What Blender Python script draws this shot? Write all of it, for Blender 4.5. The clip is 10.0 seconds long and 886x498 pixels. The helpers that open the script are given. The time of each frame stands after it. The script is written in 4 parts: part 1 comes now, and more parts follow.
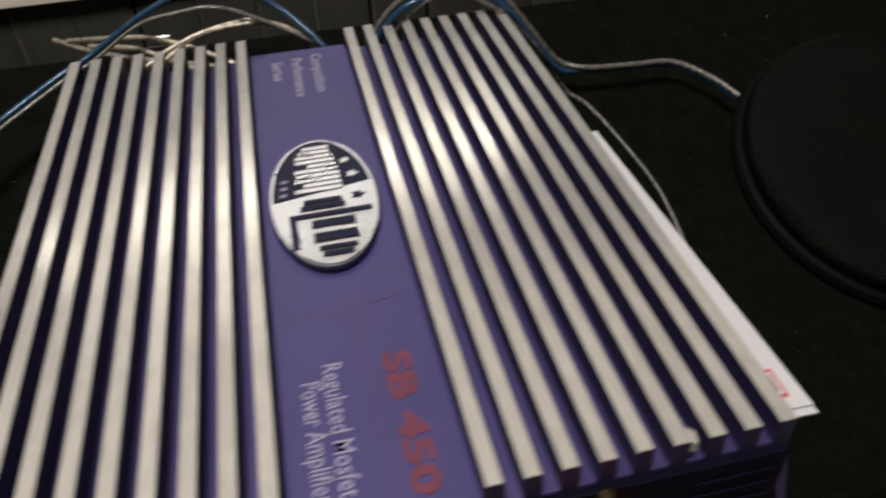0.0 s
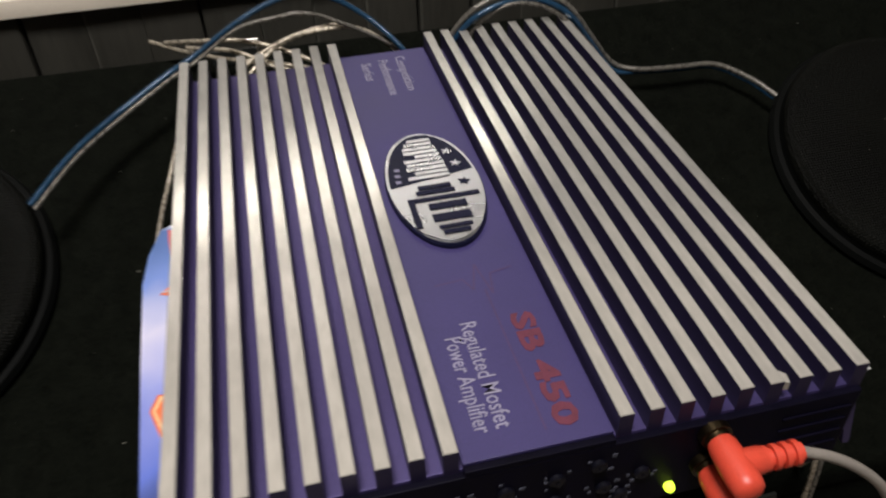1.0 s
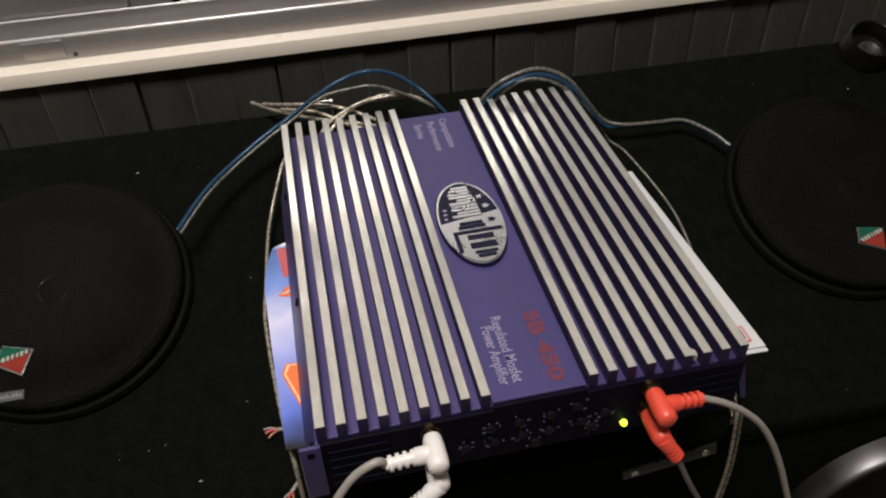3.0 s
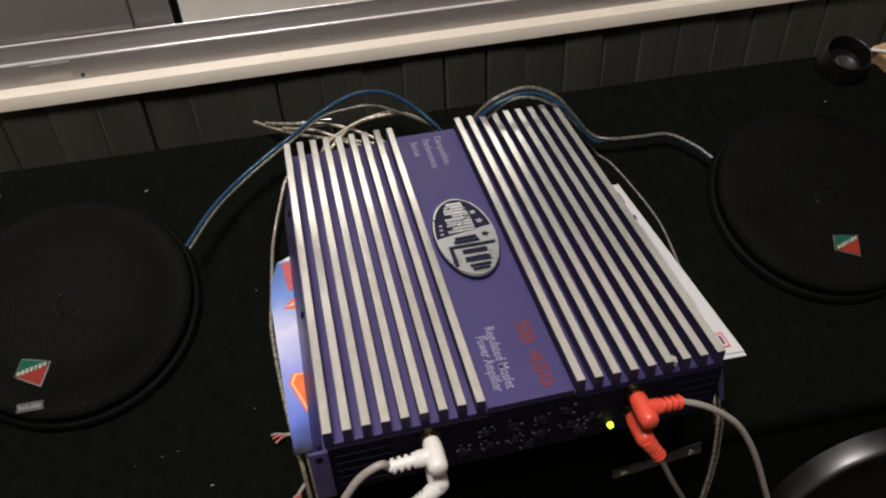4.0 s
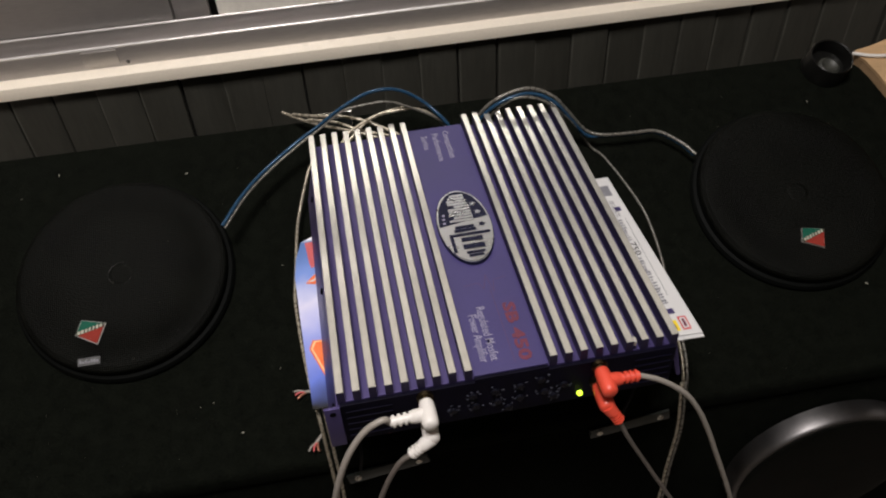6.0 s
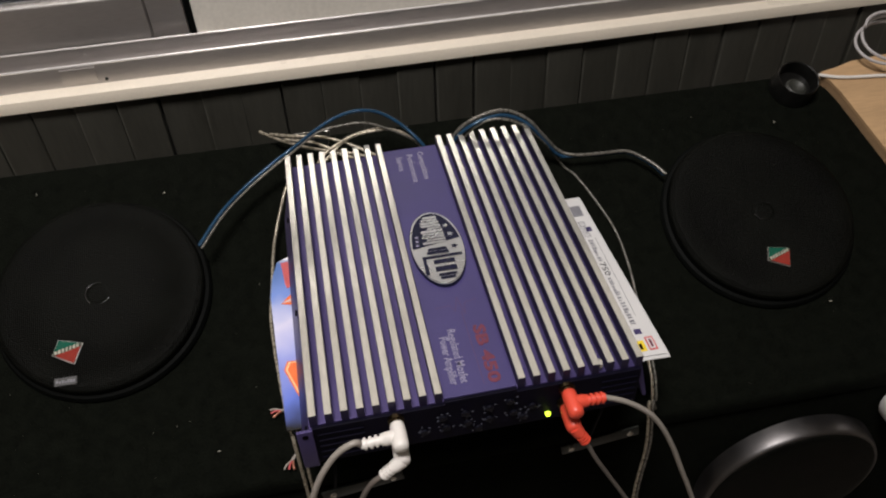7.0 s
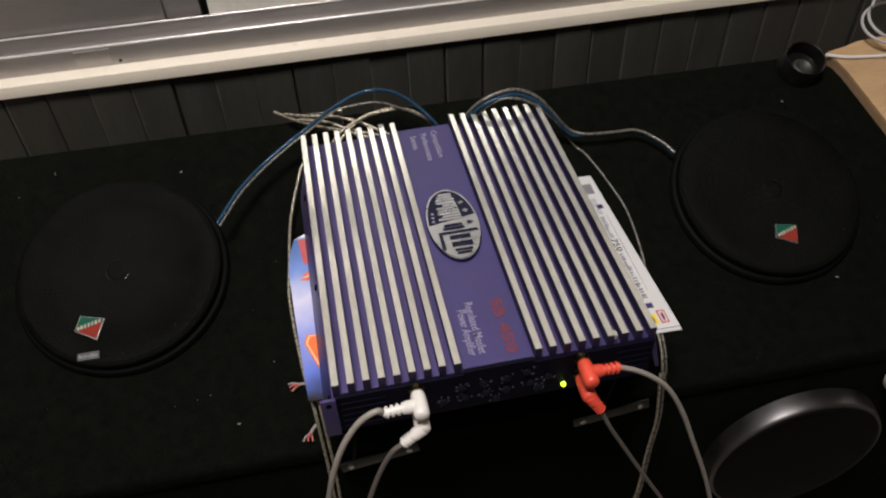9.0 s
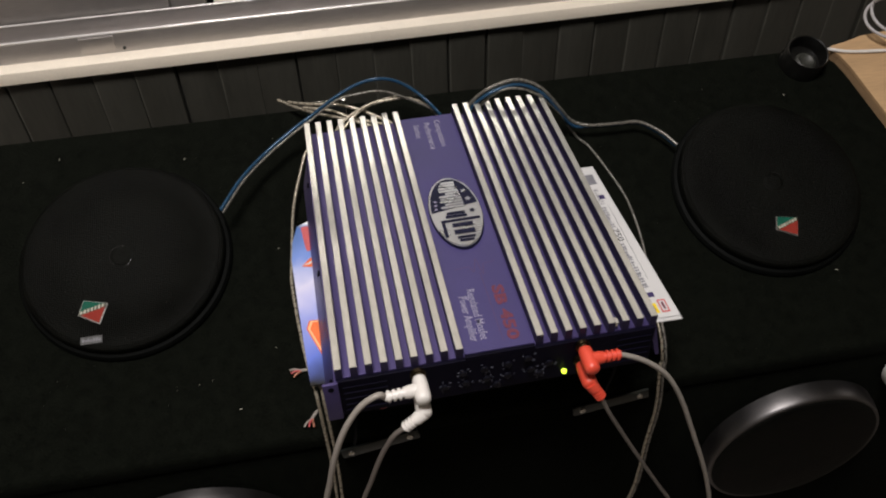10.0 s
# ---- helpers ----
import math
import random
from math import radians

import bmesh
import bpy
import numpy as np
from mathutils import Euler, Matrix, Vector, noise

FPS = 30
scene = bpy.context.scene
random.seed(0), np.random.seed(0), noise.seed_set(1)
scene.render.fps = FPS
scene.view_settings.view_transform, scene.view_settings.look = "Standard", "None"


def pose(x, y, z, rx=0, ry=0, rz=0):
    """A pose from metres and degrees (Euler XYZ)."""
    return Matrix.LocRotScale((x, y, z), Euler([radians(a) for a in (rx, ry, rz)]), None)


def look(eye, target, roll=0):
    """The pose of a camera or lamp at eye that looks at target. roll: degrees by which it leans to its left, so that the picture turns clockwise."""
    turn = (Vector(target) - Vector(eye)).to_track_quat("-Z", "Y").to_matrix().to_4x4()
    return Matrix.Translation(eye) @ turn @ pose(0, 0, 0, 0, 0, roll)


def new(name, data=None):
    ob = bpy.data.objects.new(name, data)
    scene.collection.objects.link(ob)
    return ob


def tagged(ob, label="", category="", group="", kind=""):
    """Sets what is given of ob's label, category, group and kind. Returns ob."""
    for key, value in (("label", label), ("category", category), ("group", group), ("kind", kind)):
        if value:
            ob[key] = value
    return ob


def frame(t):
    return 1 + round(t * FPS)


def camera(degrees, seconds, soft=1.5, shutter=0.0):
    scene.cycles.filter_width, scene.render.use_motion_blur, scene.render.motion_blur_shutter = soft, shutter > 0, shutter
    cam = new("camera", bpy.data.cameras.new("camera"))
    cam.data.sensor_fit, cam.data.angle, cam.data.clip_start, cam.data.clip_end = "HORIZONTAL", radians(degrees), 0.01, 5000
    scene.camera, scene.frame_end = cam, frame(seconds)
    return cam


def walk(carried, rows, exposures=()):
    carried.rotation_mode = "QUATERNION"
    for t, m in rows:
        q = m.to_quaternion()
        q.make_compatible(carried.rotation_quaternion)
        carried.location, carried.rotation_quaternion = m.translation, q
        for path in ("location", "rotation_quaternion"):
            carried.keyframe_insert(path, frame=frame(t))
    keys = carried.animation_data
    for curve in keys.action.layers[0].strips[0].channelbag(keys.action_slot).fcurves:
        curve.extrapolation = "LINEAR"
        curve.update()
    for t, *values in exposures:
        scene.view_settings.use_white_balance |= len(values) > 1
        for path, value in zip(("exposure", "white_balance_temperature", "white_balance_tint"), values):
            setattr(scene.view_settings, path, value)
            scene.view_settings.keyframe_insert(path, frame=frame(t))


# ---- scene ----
cam = camera(59.3, 10.0, soft=2.1, shutter=0.9)
PATH = [
    (0, (-0.004, -0.116, 1.084), (0.292, 1.39, -0.199), -2.7),
    (0.5, (-0.039, -0.123, 1.086), (0.271, 1.371, -0.206), -2.2),
    (1, (-0.061, -0.144, 1.108), (0.26, 1.353, -0.179), -2.0),
    (1.5, (-0.077, -0.175, 1.143), (0.221, 1.318, -0.155), -1.9),
    (2, (-0.09, -0.206, 1.174), (0.197, 1.288, -0.123), -2.0),
    (2.2, (-0.095, -0.219, 1.187), (0.192, 1.278, -0.109), -1.9),
    (3.3, (-0.097, -0.261, 1.232), (0.187, 1.241, -0.057), -2.9),
    (3.5, (-0.096, -0.264, 1.237), (0.193, 1.239, -0.05), -3.0),
    (4, (-0.1, -0.272, 1.25), (0.191, 1.228, -0.039), -3.0),
    (4.5, (-0.109, -0.292, 1.274), (0.147, 1.205, -0.026), -2.4),
    (5, (-0.107, -0.306, 1.296), (0.146, 1.174, -0.026), -2.4),
    (5.2, (-0.107, -0.309, 1.3), (0.155, 1.144, -0.049), -2.1),
    (6.3, (-0.084, -0.325, 1.325), (0.114, 1.122, -0.041), -3.8),
    (6.5, (-0.082, -0.323, 1.327), (0.115, 1.129, -0.034), -4.0),
    (7, (-0.079, -0.323, 1.34), (0.173, 1.119, -0.023), -2.3),
    (7.5, (-0.081, -0.33, 1.344), (0.154, 1.123, -0.009), -3.0),
    (8, (-0.086, -0.338, 1.341), (0.155, 1.093, -0.035), -3.1),
    (8.5, (-0.092, -0.339, 1.344), (0.161, 1.099, -0.023), -2.5),
    (9, (-0.096, -0.336, 1.342), (0.153, 1.084, -0.044), -2.4),
    (9.5, (-0.096, -0.339, 1.341), (0.148, 1.075, -0.053), -2.2),
    (10, (-0.1, -0.343, 1.339), (0.149, 1.071, -0.054), -1.8),
]
walk(cam, [(t, look(eye, target, roll)) for t, eye, target, roll in PATH])

# ---- light ----
world = bpy.data.worlds.new("world")
scene.world = world
world.use_nodes = True
world.node_tree.nodes["Background"].inputs[0].default_value = (0.10, 0.11, 0.13, 1)
world.node_tree.nodes["Background"].inputs[1].default_value = 0.3
scene.view_settings.exposure = 0.0


def area(name, m, sx, sy, watts, colour):
    lamp = bpy.data.lights.new(name, "AREA")
    lamp.shape, lamp.size, lamp.size_y, lamp.energy, lamp.color = "RECTANGLE", sx, sy, watts, colour
    ob = new(name, lamp)
    ob.matrix_world = m
    return ob


area("ceiling_lamp", look((-0.24, -0.34, 2.40), (-0.20, -0.17, 0.0)), 0.40, 0.40, 29.5, (1.0, 0.945, 0.925))
area("lamp_outside", look((-0.05, 1.66, 1.92), (0.25, 0.18, 0.90)), 1.30, 0.07, 3.6, (1.0, 0.93, 0.86))

# ---- materials ----


def mat(name, base, rough=0.6, metal=0.0, scale=60.0, vary=0.12, bump=0.05, fine=900.0, stretch=(1, 1, 1), coat=0.0, rvar=0.1, spec=0.5, tint=None):
    """Base colour with two scales of variation, roughness variation and fine relief."""
    m = bpy.data.materials.new(name)
    m.use_nodes = True
    n, l = m.node_tree.nodes, m.node_tree.links
    b = n["Principled BSDF"]
    b.inputs["Roughness"].default_value, b.inputs["Metallic"].default_value = rough, metal
    b.inputs["Coat Weight"].default_value, b.inputs["Specular IOR Level"].default_value = coat, spec
    tc, mp = n.new("ShaderNodeTexCoord"), n.new("ShaderNodeMapping")
    mp.inputs["Scale"].default_value = stretch
    l.new(tc.outputs["Object"], mp.inputs["Vector"])
    n1, n2 = n.new("ShaderNodeTexNoise"), n.new("ShaderNodeTexNoise")
    n1.inputs["Scale"].default_value, n1.inputs["Detail"].default_value = scale, 6
    n2.inputs["Scale"].default_value, n2.inputs["Detail"].default_value = fine, 3
    info, move = n.new("ShaderNodeObjectInfo"), n.new("ShaderNodeVectorMath")
    move.operation = "ADD"
    l.new(mp.outputs[0], move.inputs[0])
    l.new(info.outputs["Random"], move.inputs[1])
    l.new(move.outputs[0], n1.inputs["Vector"])
    l.new(move.outputs[0], n2.inputs["Vector"])
    add = n.new("ShaderNodeMath")
    add.operation = "ADD"
    l.new(n1.outputs["Fac"], add.inputs[0])
    l.new(n2.outputs["Fac"], add.inputs[1])
    rmp = n.new("ShaderNodeMapRange")
    rmp.inputs["From Min"].default_value, rmp.inputs["From Max"].default_value = 0.6, 1.4
    l.new(add.outputs[0], rmp.inputs["Value"])
    mix = n.new("ShaderNodeMix")
    mix.data_type = "RGBA"
    hi = tint or tuple(min(1, c * (1 + vary)) for c in base)
    mix.inputs["A"].default_value = (*[c * (1 - vary) for c in base], 1)
    mix.inputs["B"].default_value = (*hi, 1)
    l.new(rmp.outputs[0], mix.inputs["Factor"])
    l.new(mix.outputs["Result"], b.inputs["Base Color"])
    rr = n.new("ShaderNodeMapRange")
    rr.inputs["To Min"].default_value, rr.inputs["To Max"].default_value = max(0.02, rough - rvar), min(1, rough + rvar)
    l.new(n1.outputs["Fac"], rr.inputs["Value"])
    l.new(rr.outputs[0], b.inputs["Roughness"])
    if bump:
        bp = n.new("ShaderNodeBump")
        bp.inputs["Strength"].default_value, bp.inputs["Distance"].default_value = bump, 0.001
        l.new(n2.outputs["Fac"], bp.inputs["Height"])
        l.new(bp.outputs[0], b.inputs["Normal"])
    return m


CARPET = mat("carpet", (0.0029, 0.0034, 0.0025), 0.95, scale=95, vary=0.28, bump=1.0, fine=420, spec=0.02, tint=(0.0059, 0.0069, 0.0050))
BOARD = mat("dark_board", (0.031, 0.030, 0.024), 0.48, scale=12, vary=0.25, bump=0.25, fine=260, stretch=(1, 1, 0.12), rvar=0.15)
MORTAR = mat("board_gap", (0.011, 0.011, 0.009), 0.9, vary=0.3)
# Light caught on the boards' left bevels, put into a paler board colour.
LIT_BOARD_EDGE = mat("lit_board_edge", (0.050, 0.049, 0.040), 0.5, scale=25, vary=0.5, bump=0.1)
MARBLE = mat("cream_stone", (0.87, 0.79, 0.66), 0.30, scale=14, vary=0.07, bump=0.02, fine=400)
ALU = mat("window_aluminium", (0.50, 0.475, 0.46), 0.38, 0.85, scale=18, vary=0.12, bump=0.04, fine=700, stretch=(0.1, 1, 1))
ALU_EDGE = mat("bright_aluminium", (0.88, 0.86, 0.84), 0.25, 0.35, scale=30, vary=0.08, bump=0.0, stretch=(0.1, 1, 1))
PANEL = mat("pale_sash_panel", (0.62, 0.59, 0.53), 0.45, scale=6, vary=0.12, bump=0.03, fine=200)
RUBBER = mat("black_rubber", (0.0022, 0.0026, 0.0023), 0.62, scale=50, vary=0.4, bump=0.15, spec=0.06)
PLASTER = mat("plaster", (0.62, 0.58, 0.52), 0.85, scale=5, vary=0.08, bump=0.2, fine=200)
FLOORM = mat("floor_tile", (0.22, 0.19, 0.16), 0.4, scale=8, vary=0.2, bump=0.05, fine=300)
PURPLE = mat("purple_anodised", (0.068, 0.053, 0.160), 0.40, 0.50, scale=45, vary=0.16, bump=0.05, fine=1500, stretch=(1, 0.3, 1))
PURPLE_PANEL = mat("purple_panel", (0.045, 0.036, 0.130), 0.46, 0.05, scale=18, vary=0.20, bump=0.03, fine=1600)
FIN_TOP = mat("machined_aluminium", (0.525, 0.508, 0.462), 0.19, 0.50, scale=34, vary=0.16, bump=0.03, fine=300, stretch=(1, 0.3, 1), rvar=0.12)
BLACK = mat("black_plastic", (0.0024, 0.0022, 0.0045), 0.5, scale=60, vary=0.3, bump=0.05, spec=0.05)
# Darker purple: the shade between the fins is put into their sides and ends.
FIN_SIDE_SHADE = mat("fin_side_shade", (0.016, 0.012, 0.042), 0.5, 0.2, scale=45, vary=0.16, bump=0.05, fine=1500, stretch=(1, 0.3, 1))
FRONT = mat("front_plastic", (0.0030, 0.0025, 0.0078), 0.5, scale=90, vary=0.5, bump=0.05, spec=0.06)
BADGE_BLACK = mat("badge_black", (0.006, 0.007, 0.024), 0.45, scale=60, vary=0.3, bump=0.0, spec=0.15)
BADGE_SILVER = mat("badge_silver", (0.50, 0.51, 0.52), 0.28, 0.95, scale=60, vary=0.04, bump=0.0, rvar=0.04)
BADGE_EDGE = mat("dull_silver_edge", (0.35, 0.34, 0.32), 0.3, 0.8, scale=60, vary=0.1, bump=0.03)
INK_BRIGHT = mat("bright_white_ink", (0.32, 0.305, 0.38), 0.6, scale=200, vary=0.2, bump=0.0)
INK_WHITE = mat("white_ink", (0.26, 0.245, 0.34), 0.6, scale=200, vary=0.2, bump=0.0)
INK_FAINT = mat("faded_red_ink", (0.062, 0.034, 0.104), 0.5, scale=200, vary=0.25, bump=0.0)
VENT = mat("dark_vent", (0.0034, 0.0029, 0.009), 0.55, scale=60, vary=0.2, bump=0.05, spec=0.05)
INK_RED = mat("red_ink", (0.125, 0.023, 0.046), 0.5, scale=200, vary=0.25, bump=0.0)
VENT_GREY = mat("sticker_grey", (0.05, 0.05, 0.05), 0.4, scale=200, vary=0.3, bump=0.0)
KNOB = mat("knob_plastic", (0.0045, 0.0045, 0.0085), 0.4, scale=200, vary=0.4, bump=0.0, spec=0.2)
INK_DIM = mat("dim_blue_ink", (0.044, 0.047, 0.068), 0.6, scale=200, vary=0.5, bump=0.0)
INK_GREY = mat("grey_ink", (0.18, 0.18, 0.20), 0.6, scale=200, vary=0.3, bump=0.0)
RED_PLASTIC = mat("red_plastic", (0.66, 0.070, 0.038), 0.38, scale=90, vary=0.10, bump=0.03)
WHITE_PLASTIC = mat("white_plastic", (0.70, 0.67, 0.63), 0.38, scale=90, vary=0.06, bump=0.03)
TAUPE_CABLE = mat("taupe_cable", (0.125, 0.108, 0.095), 0.42, scale=150, vary=0.15, bump=0.1)
GREY_CABLE = mat("grey_cable", (0.28, 0.255, 0.225), 0.40, scale=150, vary=0.15, bump=0.1)
SILVER_WIRE = mat("clear_silver_wire", (0.38, 0.34, 0.265), 0.28, 0.5, scale=300, vary=0.25, bump=0.3, fine=1200)
SILVER_DIM = mat("dull_silver_wire", (0.16, 0.152, 0.132), 0.28, 0.4, scale=300, vary=0.25, bump=0.3, fine=1200)
BLUE_WIRE = mat("clear_blue_wire", (0.014, 0.050, 0.100), 0.18, 0.2, scale=300, vary=0.3, bump=0.2, fine=1200)
GOLD = mat("gold_contact", (0.09, 0.068, 0.038), 0.35, 1.0, bump=0.0)
CUP_BLACK = mat("cap_plastic", (0.005, 0.005, 0.0045), 0.32, scale=120, vary=0.5, bump=0.1, spec=0.35)
CUP_GREY = mat("dusty_grey", (0.030, 0.031, 0.026), 0.45, scale=140, vary=0.8, bump=0.3)
COIL_WHITE = mat("dull_white_cable", (0.40, 0.38, 0.38), 0.4, scale=90, vary=0.1, bump=0.03)
STEEL = mat("dark_steel", (0.030, 0.034, 0.032), 0.30, 0.5, scale=80, vary=0.3, bump=0.1)
SCREW = mat("screw_steel", (0.65, 0.63, 0.58), 0.25, 1.0, bump=0.0)
RING = mat("grey_ring_metal", (0.12, 0.115, 0.115), 0.40, 1.0, scale=40, vary=0.12, bump=0.05)
PAPER = mat("white_paper", (0.56, 0.555, 0.55), 0.5, scale=20, vary=0.05, bump=0.02)
LEAF_BLUE = mat("blue_print", (0.13, 0.19, 0.52), 0.35, scale=22, vary=0.35, bump=0.0, fine=60, tint=(0.50, 0.45, 0.66))
LEAF_ORANGE = mat("orange_print", (0.80, 0.12, 0.035), 0.35, scale=60, vary=0.2, bump=0.0, tint=(0.88, 0.20, 0.05))
LEAF_GOLD = mat("gold_print", (0.94, 0.53, 0.26), 0.35, scale=60, vary=0.2, bump=0.0)
LEAF_RED = mat("red_print", (0.50, 0.085, 0.09), 0.35, scale=60, vary=0.2, bump=0.0)
YELLOW = mat("yellow_print", (0.75, 0.55, 0.03), 0.4, scale=90, vary=0.15, bump=0.0)
GREEN = mat("green_enamel", (0.006, 0.085, 0.055), 0.15, scale=90, vary=0.15, bump=0.0, coat=0.8)
RED_ENAMEL = mat("red_enamel", (0.24, 0.028, 0.020), 0.15, scale=90, vary=0.15, bump=0.0, coat=0.8)
WOOD = mat("plywood", (0.42, 0.27, 0.14), 0.65, scale=9, vary=0.22, bump=0.2, fine=240, stretch=(0.25, 3, 1))
WOOD_EDGE = mat("plywood_edge", (0.30, 0.19, 0.10), 0.75, scale=20, vary=0.3, bump=0.3, fine=300, stretch=(0.3, 1, 6))
LINT = mat("lint", (0.24, 0.23, 0.19), 0.9, vary=0.3)
COPPER = mat("copper_strand", (0.55, 0.24, 0.16), 0.35, 0.7, scale=400, vary=0.3, bump=0.2)
CLEAR_RING = mat("clear_ring", (0.010, 0.010, 0.010), 0.10, scale=300, vary=0.3, bump=0.4, fine=700, coat=0.5, spec=0.5)
BAR_PALE = mat("pale_badge_print", (0.42, 0.42, 0.34), 0.3, scale=90, vary=0.2, bump=0.0)
BAND = mat("badge_band", (0.030, 0.040, 0.022), 0.3, scale=90, vary=0.2, bump=0.0)
GLOSS = mat("gloss_dome", (0.004, 0.004, 0.004), 0.3, scale=90, vary=0.3, bump=0.0, spec=0.07)

# clouds: deep blue to white to lavender along the sheet
_n, _l = LEAF_BLUE.node_tree.nodes, LEAF_BLUE.node_tree.links
_tc, _sep, _add, _nz, _rp = (_n.new(k) for k in ("ShaderNodeTexCoord", "ShaderNodeSeparateXYZ", "ShaderNodeMath", "ShaderNodeTexNoise", "ShaderNodeValToRGB"))
_nz.inputs["Scale"].default_value = 28
_add.operation = "MULTIPLY_ADD"
_add.inputs[1].default_value = 0.05
_l.new(_tc.outputs["Object"], _sep.inputs[0])
_l.new(_tc.outputs["Object"], _nz.inputs["Vector"])
_l.new(_nz.outputs["Fac"], _add.inputs[0])
_l.new(_sep.outputs["Y"], _add.inputs[2])
_mr = _n.new("ShaderNodeMapRange")
_mr.inputs["From Min"].default_value, _mr.inputs["From Max"].default_value = -0.05, 0.145
_l.new(_add.outputs[0], _mr.inputs["Value"])
_l.new(_mr.outputs[0], _rp.inputs["Fac"])
for _p, _c in ((0.15, (0.11, 0.17, 0.58, 1)), (0.40, (0.30, 0.34, 0.70, 1)), (0.58, (0.62, 0.61, 0.78, 1)), (0.74, (0.16, 0.26, 0.62, 1)), (0.95, (0.05, 0.13, 0.36, 1))):
    _e = _rp.color_ramp.elements.new(_p)
    _e.color = _c
_l.new(_rp.outputs["Color"], _n["Principled BSDF"].inputs["Base Color"])

GRILLE = mat("perforated_grille", (0.0016, 0.0018, 0.0013), 0.52, scale=26, vary=0.7, bump=0.0, fine=420, spec=0.06, tint=(0.0042, 0.0046, 0.0034))
_n, _l = GRILLE.node_tree.nodes, GRILLE.node_tree.links
_tc, _v, _b = _n.new("ShaderNodeTexCoord"), _n.new("ShaderNodeTexVoronoi"), _n.new("ShaderNodeBump")
_v.inputs["Scale"].default_value, _v.inputs["Randomness"].default_value = 560, 0.25
_b.inputs["Strength"].default_value, _b.inputs["Distance"].default_value = 0.8, 0.0012
_l.new(_tc.outputs["Object"], _v.inputs["Vector"])
_l.new(_v.outputs["Distance"], _b.inputs["Height"])
_l.new(_b.outputs[0], _n["Principled BSDF"].inputs["Normal"])

LED = bpy.data.materials.new("led_glow")
LED.use_nodes = True
LED.node_tree.nodes["Principled BSDF"].inputs["Base Color"].default_value = (0.5, 0.7, 0.05, 1)
LED.node_tree.nodes["Principled BSDF"].inputs["Emission Color"].default_value = (0.62, 0.95, 0.04, 1)
LED.node_tree.nodes["Principled BSDF"].inputs["Emission Strength"].default_value = 2.4

GLASS = bpy.data.materials.new("window_glass")
GLASS.use_nodes = True
GLASS.node_tree.nodes["Principled BSDF"].inputs["Transmission Weight"].default_value = 1.0
GLASS.node_tree.nodes["Principled BSDF"].inputs["Roughness"].default_value = 0.02

# ---- builders ----


def thing(name, m, label, category, group="", kind=""):
    ob = new(name)
    ob.empty_display_size = 0.02
    ob.matrix_basis = m
    return tagged(ob, label, category, group, kind)


def finish(name, bm, material, smooth):
    bmesh.ops.recalc_face_normals(bm, faces=bm.faces[:])
    me = bpy.data.meshes.new(name)
    bm.to_mesh(me)
    bm.free()
    for mm in material if isinstance(material, (list, tuple)) else [material]:
        me.materials.append(mm)
    if smooth:
        for p in me.polygons:
            p.use_smooth = True
        me.set_sharp_from_angle(angle=radians(smooth if smooth > 1 else 40))
    return me


def part(name, bm, material, parent, label="", smooth=0):
    """A mesh given in the frame of its thing."""
    ob = new(name, finish(name, bm, material, smooth))
    ob.parent = parent
    if label:
        ob["label"] = label
    return ob


def solid(name, bm, material, label, category, m=None, group="", kind="", smooth=0):
    """A thing that is one mesh, given in its own frame m."""
    ob = new(name, finish(name, bm, material, smooth))
    if m is not None:
        ob.matrix_basis = m
    return tagged(ob, label, category, group, kind)


def piece(name, me, parent, m):
    ob = new(name, me)
    ob.parent = parent
    ob.matrix_basis = m
    return ob


def box(bm, x0, x1, y0, y1, z0, z1, bevel=0.0, m=None):
    vs = [bm.verts.new((x, y, z)) for x in (x0, x1) for y in (y0, y1) for z in (z0, z1)]
    fs = [bm.faces.new([vs[i] for i in f]) for f in ((0, 1, 3, 2), (4, 6, 7, 5), (0, 4, 5, 1), (2, 3, 7, 6), (0, 2, 6, 4), (1, 5, 7, 3))]
    if bevel:
        es = list({e for f in fs for e in f.edges})
        r = bmesh.ops.bevel(bm, geom=es, offset=bevel, segments=2, affect="EDGES", profile=0.6)
        vs = list({v for v in vs if v.is_valid} | {v for f in r["faces"] for v in f.verts})
    if m is not None:
        bmesh.ops.transform(bm, matrix=m, verts=vs)
    return bm


def boxed(*a, **k):
    return box(bmesh.new(), *a, **k)


def prism(outline, z0, z1, m=None, bevel=0.0):
    """An outline in x and y, raised from z0 to z1."""
    bm = bmesh.new()
    lo = [bm.verts.new((x, y, z0)) for x, y in outline]
    hi = [bm.verts.new((x, y, z1)) for x, y in outline]
    bm.faces.new(lo[::-1])
    top = bm.faces.new(hi)
    k = len(outline)
    for i in range(k):
        bm.faces.new((lo[i], lo[(i + 1) % k], hi[(i + 1) % k], hi[i]))
    if bevel:
        bmesh.ops.bevel(bm, geom=list(top.edges), offset=bevel, segments=2, affect="EDGES")
    if m is not None:
        bm.transform(m)
    return bm


